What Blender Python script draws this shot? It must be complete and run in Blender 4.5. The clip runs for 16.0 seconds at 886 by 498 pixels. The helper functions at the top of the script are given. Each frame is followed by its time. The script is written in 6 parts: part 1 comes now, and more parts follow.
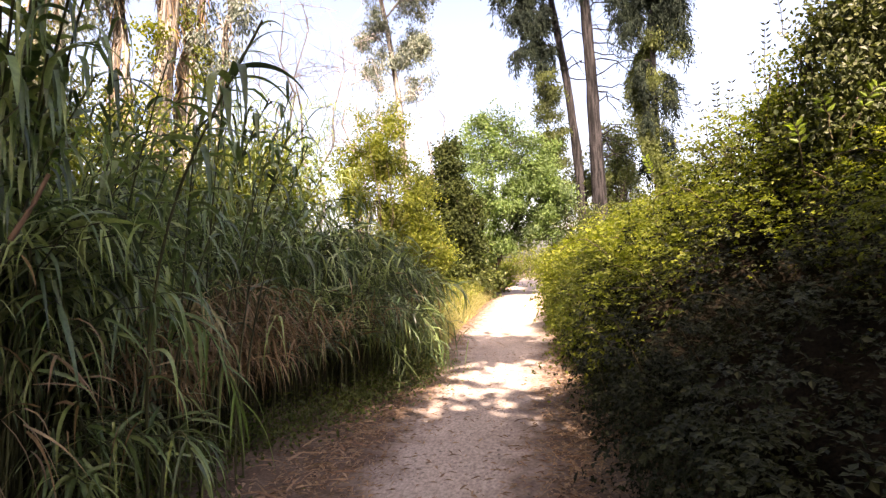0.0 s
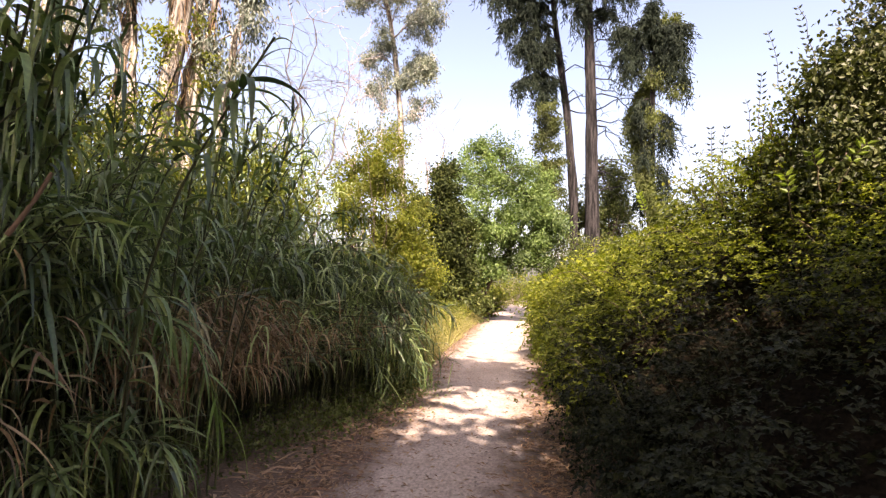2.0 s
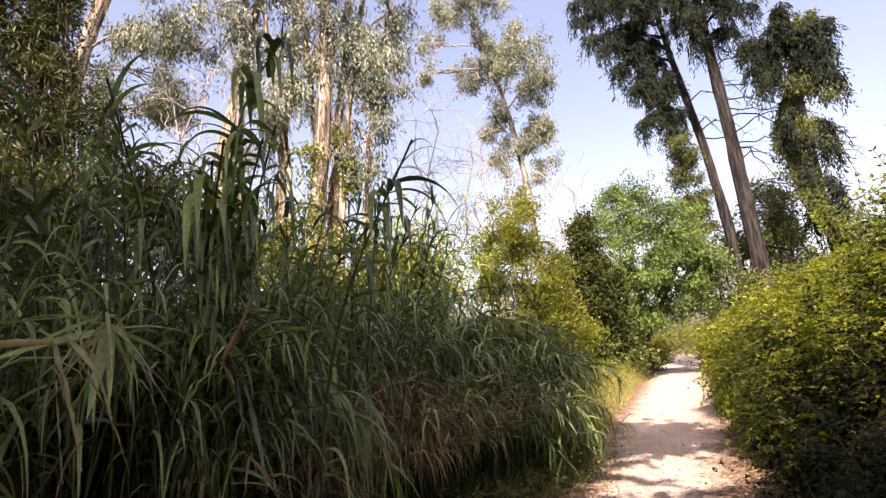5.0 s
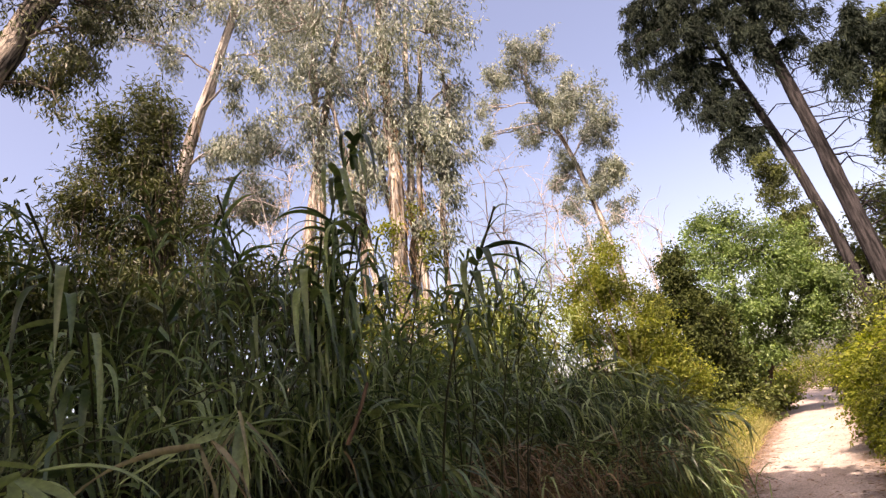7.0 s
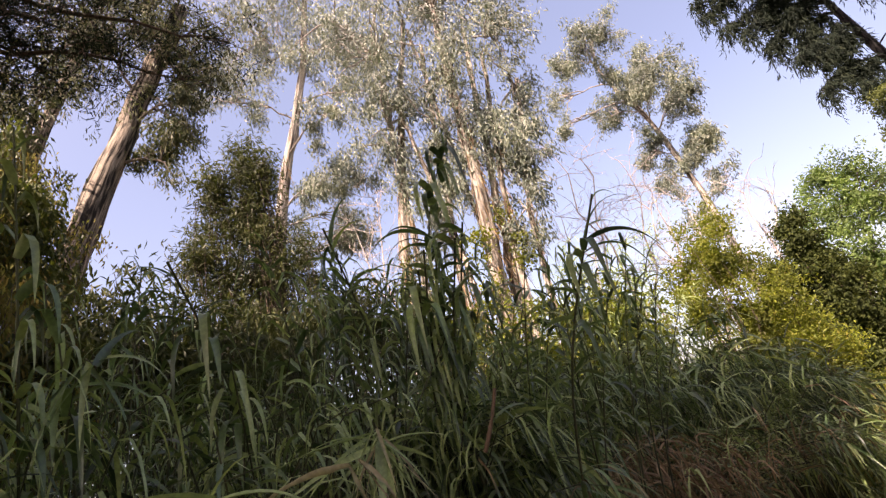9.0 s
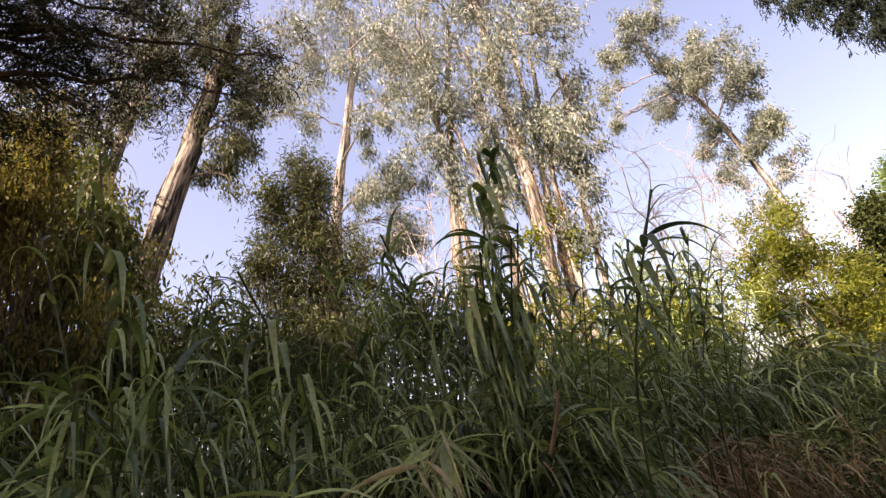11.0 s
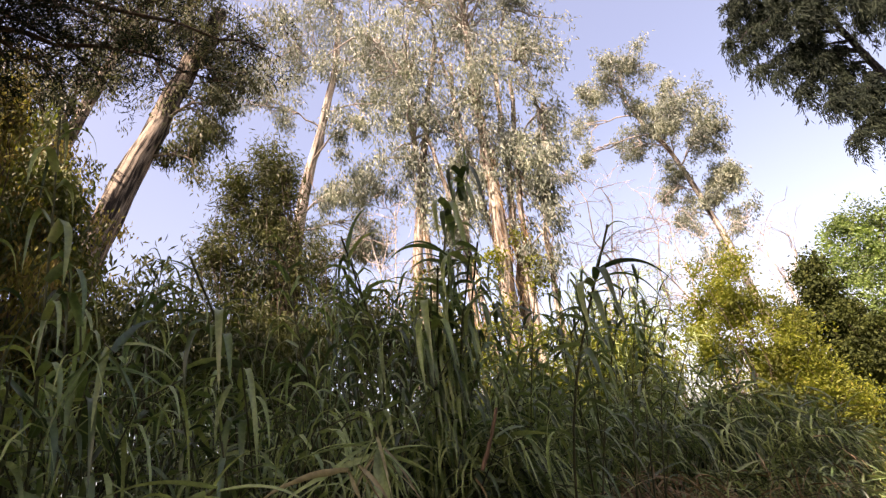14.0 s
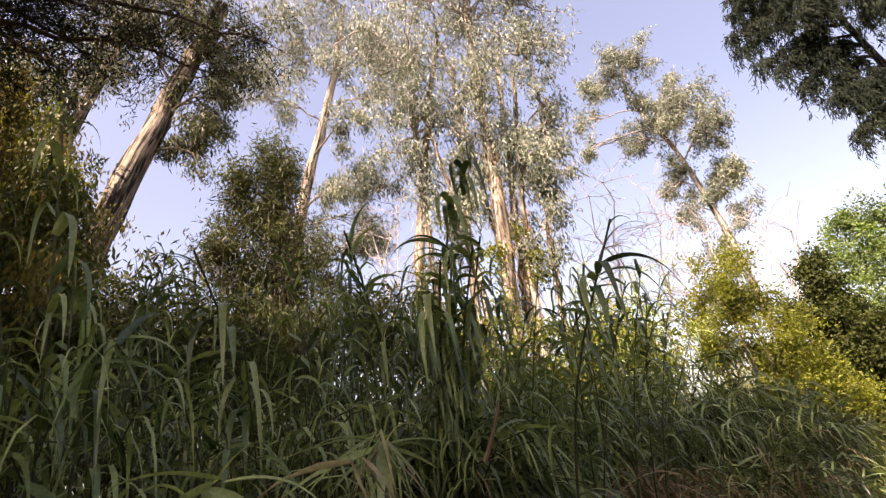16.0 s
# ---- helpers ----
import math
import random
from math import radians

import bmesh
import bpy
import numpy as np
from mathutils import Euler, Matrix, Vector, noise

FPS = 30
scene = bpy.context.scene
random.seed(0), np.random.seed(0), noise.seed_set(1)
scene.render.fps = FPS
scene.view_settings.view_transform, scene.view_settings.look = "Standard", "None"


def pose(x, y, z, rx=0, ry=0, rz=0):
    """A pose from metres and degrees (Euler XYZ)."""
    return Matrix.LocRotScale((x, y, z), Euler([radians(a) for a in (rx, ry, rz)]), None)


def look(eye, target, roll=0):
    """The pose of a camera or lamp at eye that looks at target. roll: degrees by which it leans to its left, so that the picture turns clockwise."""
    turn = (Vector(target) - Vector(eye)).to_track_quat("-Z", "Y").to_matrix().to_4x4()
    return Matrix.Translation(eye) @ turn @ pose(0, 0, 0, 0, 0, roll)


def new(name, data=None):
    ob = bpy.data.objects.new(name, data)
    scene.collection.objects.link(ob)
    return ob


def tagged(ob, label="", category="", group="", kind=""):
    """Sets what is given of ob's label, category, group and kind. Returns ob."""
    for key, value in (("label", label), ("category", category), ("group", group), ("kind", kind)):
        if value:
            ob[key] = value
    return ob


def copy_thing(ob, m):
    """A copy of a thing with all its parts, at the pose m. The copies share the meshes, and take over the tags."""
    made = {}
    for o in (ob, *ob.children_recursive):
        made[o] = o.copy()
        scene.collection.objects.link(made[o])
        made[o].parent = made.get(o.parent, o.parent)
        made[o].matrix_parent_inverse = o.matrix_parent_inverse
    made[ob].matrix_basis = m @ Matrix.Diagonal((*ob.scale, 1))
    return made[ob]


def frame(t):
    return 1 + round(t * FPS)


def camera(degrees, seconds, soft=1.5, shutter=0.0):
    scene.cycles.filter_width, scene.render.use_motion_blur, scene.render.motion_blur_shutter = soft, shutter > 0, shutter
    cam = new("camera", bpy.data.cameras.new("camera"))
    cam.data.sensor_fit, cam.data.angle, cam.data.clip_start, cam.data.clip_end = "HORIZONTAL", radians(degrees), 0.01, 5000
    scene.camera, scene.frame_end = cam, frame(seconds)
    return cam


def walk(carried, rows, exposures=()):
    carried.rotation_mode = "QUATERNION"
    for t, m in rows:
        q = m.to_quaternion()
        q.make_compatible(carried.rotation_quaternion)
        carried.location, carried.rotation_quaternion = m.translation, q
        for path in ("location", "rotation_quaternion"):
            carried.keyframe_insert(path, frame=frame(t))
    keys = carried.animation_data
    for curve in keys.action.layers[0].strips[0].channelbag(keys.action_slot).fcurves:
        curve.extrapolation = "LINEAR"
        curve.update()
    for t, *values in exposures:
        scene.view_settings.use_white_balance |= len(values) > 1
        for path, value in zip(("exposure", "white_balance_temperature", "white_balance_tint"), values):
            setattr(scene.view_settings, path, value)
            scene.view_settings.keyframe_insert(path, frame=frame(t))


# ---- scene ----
# ---------------------------------------------------------------- camera
cam = camera(80.0, 16.0, soft=1.35)
# seconds, place, yaw to the left, pitch up, roll
PATH = [
    (0.0, -0.001, 0.006, 1.533, 10.84, 1.62, -2.84),
    (0.5, -0.005, 0.002, 1.541, 14.77, 2.38, -4.12),
    (1.0, -0.013, -0.006, 1.548, 16.10, 3.70, -4.63),
    (1.5, -0.008, -0.019, 1.549, 13.42, 3.40, -1.73),
    (2.0, -0.001, -0.024, 1.548, 9.86, 3.83, 1.23),
    (2.5, -0.005, -0.019, 1.553, 9.94, 3.88, 1.97),
    (3.0, -0.008, -0.013, 1.557, 12.01, 4.27, 1.39),
    (3.5, -0.008, -0.011, 1.563, 15.18, 4.83, 0.25),
    (4.0, -0.019, -0.013, 1.568, 20.28, 5.17, -0.09),
    (4.5, -0.046, -0.023, 1.583, 22.44, 7.73, -0.82),
    (5.0, -0.061, -0.041, 1.596, 24.74, 11.43, -5.64),
    (5.2, -0.062, -0.045, 1.597, 26.20, 12.15, -6.21),
    (7.3, -0.099, -0.101, 1.631, 33.40, 19.81, -12.27),
    (7.5, -0.098, -0.098, 1.631, 33.82, 19.99, -13.26),
    (8.0, -0.110, -0.092, 1.632, 36.07, 20.61, -14.10),
    (8.5, -0.139, -0.105, 1.636, 39.10, 21.34, -14.76),
    (9.0, -0.140, -0.129, 1.634, 42.63, 22.19, -16.58),
    (9.5, -0.161, -0.144, 1.632, 45.02, 22.41, -16.69),
    (10.0, -0.166, -0.149, 1.634, 46.93, 22.59, -15.94),
    (10.2, -0.162, -0.149, 1.635, 47.11, 23.09, -15.92),
    (12.3, -0.114, -0.207, 1.640, 50.59, 25.09, -16.03),
    (12.5, -0.114, -0.214, 1.640, 49.38, 25.92, -15.92),
    (13.0, -0.117, -0.211, 1.632, 47.46, 25.19, -13.55),
    (13.5, -0.116, -0.185, 1.617, 45.15, 24.63, -11.55),
    (14.0, -0.110, -0.165, 1.617, 43.73, 24.30, -11.44),
    (14.5, -0.113, -0.154, 1.620, 43.65, 23.89, -11.53),
    (15.0, -0.113, -0.161, 1.614, 44.15, 23.83, -11.46),
    (15.5, -0.116, -0.163, 1.609, 43.89, 23.59, -11.58),
    (16.0, -0.112, -0.172, 1.613, 44.03, 23.78, -11.20),
]


def stand(x, y, z, yaw, pitch, roll):
    """A camera pose from yaw to the left of +y, pitch up and roll, in degrees."""
    a, b = radians(yaw), radians(pitch)
    ahead = Vector((-math.sin(a) * math.cos(b), math.cos(a) * math.cos(b), math.sin(b)))
    return look((x, y, z), Vector((x, y, z)) + ahead, roll)


walk(cam, [(t, stand(*p)) for t, *p in PATH], [(0, 2.2, 7950, 29), (1.5, 2.0, 7750, 29), (3, 1.84, 7800, 29), (5, 1.74, 7900, 30), (7.5, 1.48, 7900, 33), (10, 1.72, 7950, 32), (16, 1.79, 8400, 32)])

# ---------------------------------------------------------------- light
SUN_EL, SUN_AZ = 52.0, 167.0   # degrees above the ground; clockwise from +y
sun_way = Vector((math.sin(radians(SUN_AZ)) * math.cos(radians(SUN_EL)),
                  math.cos(radians(SUN_AZ)) * math.cos(radians(SUN_EL)), math.sin(radians(SUN_EL))))
world = bpy.data.worlds.new("sky")
scene.world = world
world.use_nodes = True
sky = world.node_tree.nodes.new("ShaderNodeTexSky")
sky.sky_type = "NISHITA"
sky.sun_disc = False
sky.sun_elevation = radians(SUN_EL)
sky.sun_rotation = radians(SUN_AZ)
sky.air_density, sky.dust_density, sky.ozone_density = 1.0, 3.6, 0.6
background = world.node_tree.nodes["Background"]
background.inputs["Strength"].default_value = 0.127
world.node_tree.links.new(sky.outputs["Color"], background.inputs["Color"])
sun_data = bpy.data.lights.new("sun", "SUN")
sun_data.energy, sun_data.angle, sun_data.color = 5.0, radians(0.5), (1.0, 0.94, 0.84)
sun = new("sun", sun_data)
sun.matrix_world = look(sun_way * 50, (0, 0, 0))

# ---------------------------------------------------------------- materials


def ramp_node(nodes, stops):
    r = nodes.new("ShaderNodeValToRGB")
    r.color_ramp.elements.remove(r.color_ramp.elements[1])
    for i, (at, c) in enumerate(stops):
        e = r.color_ramp.elements[0] if i == 0 else r.color_ramp.elements.new(at)
        e.position, e.color = at, (*c, 1)
    return r


def leaf_material(name, colours, through_light=0.35, rough=0.5, patch=0.8, spec=0.4, patch_size=1.2):
    """Leaves: colour by leaf and by patch, thin enough to let light through."""
    m = bpy.data.materials.new(name)
    m.use_nodes = True
    n, l = m.node_tree.nodes, m.node_tree.links
    p = n["Principled BSDF"]
    geo, info, tex = n.new("ShaderNodeNewGeometry"), n.new("ShaderNodeObjectInfo"), n.new("ShaderNodeTexCoord")
    add = n.new("ShaderNodeMath")
    add.operation = "ADD"
    l.new(geo.outputs["Random Per Island"], add.inputs[0])
    l.new(info.outputs["Random"], add.inputs[1])
    frac = n.new("ShaderNodeMath")
    frac.operation = "FRACT"
    l.new(add.outputs[0], frac.inputs[0])
    k = len(colours)
    ramp = ramp_node(n, [(i / max(1, k - 1), c) for i, c in enumerate(colours)])
    l.new(frac.outputs[0], ramp.inputs[0])
    big = n.new("ShaderNodeTexNoise")
    big.inputs["Scale"].default_value, big.inputs["Detail"].default_value = patch_size, 3
    l.new(geo.outputs["Position"], big.inputs["Vector"])
    shade = ramp_node(n, [(0.3, (1 - 0.45 * patch,) * 3), (0.7, (1 + 0.35 * patch, 1 + 0.28 * patch, 1))])
    l.new(big.outputs["Fac"], shade.inputs[0])
    fine = n.new("ShaderNodeTexNoise")
    fine.inputs["Scale"].default_value = 60
    l.new(geo.outputs["Position"], fine.inputs["Vector"])
    fshade = ramp_node(n, [(0.35, (0.8, 0.8, 0.8)), (0.65, (1.12, 1.12, 1.08))])
    l.new(fine.outputs["Fac"], fshade.inputs[0])
    mul = n.new("ShaderNodeMix")
    mul.data_type, mul.blend_type = "RGBA", "MULTIPLY"
    mul.inputs[0].default_value = 1
    l.new(ramp.outputs[0], mul.inputs[6])
    l.new(shade.outputs[0], mul.inputs[7])
    mul2 = n.new("ShaderNodeMix")
    mul2.data_type, mul2.blend_type = "RGBA", "MULTIPLY"
    mul2.inputs[0].default_value = 1
    l.new(mul.outputs[2], mul2.inputs[6])
    l.new(fshade.outputs[0], mul2.inputs[7])
    l.new(mul2.outputs[2], p.inputs["Base Color"])
    p.inputs["Roughness"].default_value = rough
    p.inputs["Specular IOR Level"].default_value = spec
    tr = n.new("ShaderNodeBsdfTranslucent")
    warm = n.new("ShaderNodeMix")
    warm.data_type, warm.blend_type = "RGBA", "MULTIPLY"
    warm.inputs[0].default_value = 1
    warm.inputs[7].default_value = (1.5, 1.6, 0.7, 1)
    l.new(mul2.outputs[2], warm.inputs[6])
    l.new(warm.outputs[2], tr.inputs["Color"])
    mix = n.new("ShaderNodeMixShader")
    mix.inputs[0].default_value = through_light
    l.new(p.outputs[0], mix.inputs[1])
    l.new(tr.outputs[0], mix.inputs[2])
    l.new(mix.outputs[0], n["Material Output"].inputs["Surface"])
    return m


def rough_material(name, dark, light, scale=4.0, stretch=(1, 1, 1), rough=0.9, bump=0.4, fine=30.0, spots=None, spec=0.2, edge=(0.3, 0.7), along=False):
    """Bark, soil and dry stuff: two scales of noise in colour and relief."""
    m = bpy.data.materials.new(name)
    m.use_nodes = True
    n, l = m.node_tree.nodes, m.node_tree.links
    p = n["Principled BSDF"]
    p.inputs["Roughness"].default_value = rough
    p.inputs["Specular IOR Level"].default_value = spec
    geo = n.new("ShaderNodeNewGeometry")
    mp = n.new("ShaderNodeMapping")
    mp.inputs["Scale"].default_value = stretch
    grain = n.new("ShaderNodeAttribute")
    grain.attribute_name = "grain"
    l.new(grain.outputs["Vector"] if along else geo.outputs["Position"], mp.inputs["Vector"])
    a, b = n.new("ShaderNodeTexNoise"), n.new("ShaderNodeTexNoise")
    a.inputs["Scale"].default_value, a.inputs["Detail"].default_value = scale, 5
    b.inputs["Scale"].default_value, b.inputs["Detail"].default_value = fine, 4
    l.new(mp.outputs[0], a.inputs["Vector"])
    l.new(mp.outputs[0], b.inputs["Vector"])
    ra = ramp_node(n, [(edge[0], dark), (edge[1], light)])
    l.new(a.outputs["Fac"], ra.inputs[0])
    rb = ramp_node(n, [(0.3, (0.62, 0.62, 0.62)), (0.7, (1.3, 1.28, 1.25))])
    l.new(b.outputs["Fac"], rb.inputs[0])
    mul = n.new("ShaderNodeMix")
    mul.data_type, mul.blend_type = "RGBA", "MULTIPLY"
    mul.inputs[0].default_value = 1
    l.new(ra.outputs[0], mul.inputs[6])
    l.new(rb.outputs[0], mul.inputs[7])
    colour = mul.outputs[2]
    if spots:
        v = n.new("ShaderNodeTexVoronoi")
        v.inputs["Scale"].default_value = spots[0]
        l.new(geo.outputs["Position"], v.inputs["Vector"])
        rs = ramp_node(n, [(0.0, (1, 1, 1)), (spots[2], (1, 1, 1)), (spots[2] + 0.06, (0, 0, 0))])
        l.new(v.outputs["Distance"], rs.inputs[0])
        mx = n.new("ShaderNodeMix")
        mx.data_type = "RGBA"
        l.new(rs.outputs[0], mx.inputs[0])
        l.new(colour, mx.inputs[6])
        mx.inputs[7].default_value = (*spots[1], 1)
        colour = mx.outputs[2]
    l.new(colour, p.inputs["Base Color"])
    bp = n.new("ShaderNodeBump")
    bp.inputs["Strength"].default_value, bp.inputs["Distance"].default_value = bump, 0.03
    l.new(b.outputs["Fac"], bp.inputs["Height"])
    l.new(bp.outputs[0], p.inputs["Normal"])
    return m


M_PATH = rough_material("trodden_soil", (0.275, 0.233, 0.203), (0.395, 0.34, 0.30), 1.3, (1, 0.6, 1), 0.95, 0.2, 45, (70, (0.42, 0.37, 0.31), 0.07))


def blend_edges(m, colour, width=0.35):
    """Lets the trodden surface fade raggedly into leafy soil towards its edges."""
    n, l = m.node_tree.nodes, m.node_tree.links
    p = n["Principled BSDF"]
    source = p.inputs["Base Color"].links[0].from_socket
    at = n.new("ShaderNodeAttribute")
    at.attribute_name = "tread"
    geo, nz = n.new("ShaderNodeNewGeometry"), n.new("ShaderNodeTexNoise")
    nz.inputs["Scale"].default_value, nz.inputs["Detail"].default_value = 3.2, 8
    l.new(geo.outputs["Position"], nz.inputs["Vector"])
    add = n.new("ShaderNodeMath")
    add.operation = "MULTIPLY_ADD"
    l.new(nz.outputs["Fac"], add.inputs[0])
    add.inputs[1].default_value = 1.3
    l.new(at.outputs["Fac"], add.inputs[2])
    r = ramp_node(n, [(0.0, (0, 0, 0)), (1.0, (1, 1, 1))])
    sub = n.new("ShaderNodeMapRange")
    sub.inputs["From Min"].default_value, sub.inputs["From Max"].default_value = 1.0, 1.0 + width
    l.new(add.outputs[0], sub.inputs["Value"])
    l.new(sub.outputs[0], r.inputs[0])
    grain = n.new("ShaderNodeTexNoise")
    grain.inputs["Scale"].default_value, grain.inputs["Detail"].default_value = 26, 6
    l.new(geo.outputs["Position"], grain.inputs["Vector"])
    dark = ramp_node(n, [(0.3, tuple(0.55 * c for c in colour)), (0.7, tuple(1.35 * c for c in colour))])
    l.new(grain.outputs["Fac"], dark.inputs[0])
    mx = n.new("ShaderNodeMix")
    mx.data_type = "RGBA"
    l.new(r.outputs[0], mx.inputs[0])
    l.new(dark.outputs[0], mx.inputs[6])
    l.new(source, mx.inputs[7])
    l.new(mx.outputs[2], p.inputs["Base Color"])


blend_edges(M_PATH, (0.13, 0.094, 0.072), 0.55)
M_SOIL = rough_material("leafy_soil", (0.085, 0.062, 0.046), (0.19, 0.145, 0.11), 1.6, (1, 1, 1), 0.95, 0.5, 45)
# near black: the shade between the leaves is put into this colour
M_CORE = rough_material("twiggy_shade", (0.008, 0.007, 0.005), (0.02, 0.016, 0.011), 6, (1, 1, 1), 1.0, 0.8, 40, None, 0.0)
M_LITTER = leaf_material("fallen_leaves", [(0.14, 0.085, 0.055), (0.25, 0.15, 0.095), (0.36, 0.25, 0.17), (0.20, 0.14, 0.10), (0.30, 0.20, 0.14)], 0.08, 0.7, 0.4)
M_REED = leaf_material("reed_leaf", [(0.028, 0.054, 0.025), (0.078, 0.138, 0.058), (0.15, 0.235, 0.10), (0.27, 0.35, 0.16), (0.038, 0.074, 0.033)], 0.2, 0.36, 0.9, 0.5)
M_REED_PALE = leaf_material("pale_reed_leaf", [(0.20, 0.28, 0.12), (0.30, 0.38, 0.17), (0.25, 0.33, 0.17)], 0.28, 0.45, 0.4)
M_REED_DRY = leaf_material("dry_reed_leaf", [(0.13, 0.088, 0.055), (0.25, 0.18, 0.11), (0.18, 0.12, 0.075), (0.36, 0.28, 0.18)], 0.2, 0.7, 0.5)
M_REED_STRAW = leaf_material("straw_reed_leaf", [(0.30, 0.27, 0.17), (0.44, 0.38, 0.25), (0.25, 0.20, 0.13), (0.34, 0.33, 0.19)], 0.25, 0.6, 0.5)
# reed leaf darkened to stand for the shade inside the thicket
M_REED_SHADE = leaf_material("shade_dark_reed_leaf", [(0.03, 0.022, 0.015), (0.055, 0.038, 0.025), (0.04, 0.03, 0.02), (0.022, 0.018, 0.013)], 0.05, 0.8, 0.6, 0.05)
M_STEM = rough_material("reed_stem", (0.03, 0.034, 0.017), (0.085, 0.095, 0.042), 3, (1, 1, 0.3), 0.55, 0.15)
M_STEM_DRY = rough_material("dry_reed_stem", (0.07, 0.045, 0.028), (0.16, 0.105, 0.065), 3, (1, 1, 0.3), 0.7, 0.2)
M_BRAMBLE = leaf_material("bramble_leaf", [(0.066, 0.098, 0.017), (0.105, 0.14, 0.021), (0.145, 0.182, 0.027), (0.19, 0.215, 0.035), (0.08, 0.113, 0.019)], 0.42, 0.5, 1.4, 0.3, 0.8)
# ivy green lowered so its colour carries the shade of the near hedge
M_IVY_SHADE = leaf_material("shade_dark_ivy", [(0.009, 0.013, 0.006), (0.015, 0.021, 0.009), (0.022, 0.029, 0.012), (0.036, 0.042, 0.02)], 0.08, 0.6, 0.9, 0.14)
M_SPRIG = leaf_material("young_leaf", [(0.16, 0.24, 0.03), (0.22, 0.30, 0.04)], 0.45, 0.45, 0.3)
M_YELLOW = leaf_material("yellowish_leaf", [(0.086, 0.116, 0.018), (0.122, 0.155, 0.023), (0.172, 0.205, 0.032), (0.10, 0.135, 0.02), (0.16, 0.155, 0.03)], 0.36, 0.55, 1.2, 0.3, 1.0)
M_LIME = leaf_material("light_green_leaf", [(0.06, 0.115, 0.045), (0.10, 0.175, 0.065), (0.155, 0.235, 0.095), (0.08, 0.145, 0.052)], 0.30, 0.5, 1.3, 0.35, 0.9)
M_REED_LIME = leaf_material("young_reed_leaf", [(0.10, 0.175, 0.055), (0.15, 0.24, 0.08), (0.21, 0.28, 0.12)], 0.3, 0.45, 0.3)
M_DARKBUSH = leaf_material("dark_shrub_leaf", [(0.022, 0.034, 0.012), (0.036, 0.052, 0.016), (0.055, 0.07, 0.022)], 0.18, 0.65, 0.9, 0.12)
M_EUC = leaf_material("gum_leaf", [(0.08, 0.112, 0.102), (0.15, 0.192, 0.178), (0.235, 0.276, 0.262), (0.112, 0.149, 0.134), (0.31, 0.345, 0.322)], 0.14, 0.46, 0.9, 0.4, 0.7)
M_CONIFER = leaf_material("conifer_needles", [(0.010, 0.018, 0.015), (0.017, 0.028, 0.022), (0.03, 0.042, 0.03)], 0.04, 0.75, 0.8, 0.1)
M_IVYSUN = leaf_material("climber_leaf", [(0.045, 0.062, 0.02), (0.065, 0.088, 0.026), (0.09, 0.115, 0.034), (0.055, 0.075, 0.022)], 0.25, 0.55, 1.0, 0.3, 0.9)
M_VINE = leaf_material("withered_vine_leaf", [(0.10, 0.095, 0.045), (0.16, 0.14, 0.06), (0.13, 0.098, 0.055), (0.20, 0.205, 0.07), (0.08, 0.088, 0.04)], 0.38, 0.8, 0.9, 0.1)
M_SHRUB = leaf_material("olive_shrub_leaf", [(0.028, 0.042, 0.016), (0.05, 0.068, 0.026), (0.085, 0.10, 0.042), (0.038, 0.052, 0.02)], 0.2, 0.5, 1.1, 0.3, 1.0)
M_GRASS = leaf_material("dry_grass_blade", [(0.21, 0.215, 0.07), (0.28, 0.265, 0.11), (0.36, 0.32, 0.17), (0.17, 0.19, 0.055)], 0.35, 0.6, 0.6)
M_WEED = leaf_material("weed_leaf", [(0.05, 0.075, 0.025), (0.08, 0.11, 0.03), (0.11, 0.13, 0.035)], 0.3, 0.5, 0.7)
M_FARWOOD = leaf_material("far_wood_leaf", [(0.06, 0.08, 0.03), (0.10, 0.12, 0.04), (0.13, 0.13, 0.06)], 0.2, 0.7, 0.8)
M_BARK_EUC = rough_material("gum_bark", (0.075, 0.06, 0.048), (0.42, 0.385, 0.335), 1.2, (8, 8, 0.6), 0.85, 0.9, 9, edge=(0.38, 0.56), along=True)
M_BRANCH_PALE = rough_material("pale_gum_branch", (0.15, 0.135, 0.12), (0.38, 0.355, 0.32), 3, (2, 2, 0.5), 0.8, 0.3, 20)
M_BARK_ROUGH = rough_material("stringy_gum_bark", (0.014, 0.012, 0.01), (0.27, 0.235, 0.19), 1.3, (9, 9, 0.7), 0.9, 1.0, 8, edge=(0.42, 0.6), along=True)
M_GUM_DARK = leaf_material("dark_gum_leaf", [(0.035, 0.05, 0.028), (0.06, 0.08, 0.038), (0.10, 0.11, 0.055), (0.05, 0.055, 0.028)], 0.22, 0.5, 0.7, 0.3, 0.6)
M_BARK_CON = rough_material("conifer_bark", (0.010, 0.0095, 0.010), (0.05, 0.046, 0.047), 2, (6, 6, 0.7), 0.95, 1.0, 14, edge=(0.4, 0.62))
M_BARK_DARK = rough_material("dark_bark", (0.05, 0.04, 0.03), (0.11, 0.085, 0.065), 3, (3, 3, 0.6), 0.95, 0.7, 16)
M_SHRED = leaf_material("peeling_bark", [(0.10, 0.065, 0.04), (0.2, 0.135, 0.085), (0.28, 0.21, 0.14), (0.14, 0.085, 0.055)], 0.05, 0.8, 0.6, 0.1)
M_TWIG = rough_material("dead_twig", (0.30, 0.265, 0.24), (0.54, 0.49, 0.45), 3, (2, 2, 0.4), 0.9, 0.3, 20)
M_CANE = rough_material("bramble_cane", (0.045, 0.04, 0.02), (0.09, 0.07, 0.035), 5, (1, 1, 1), 0.7, 0.3)
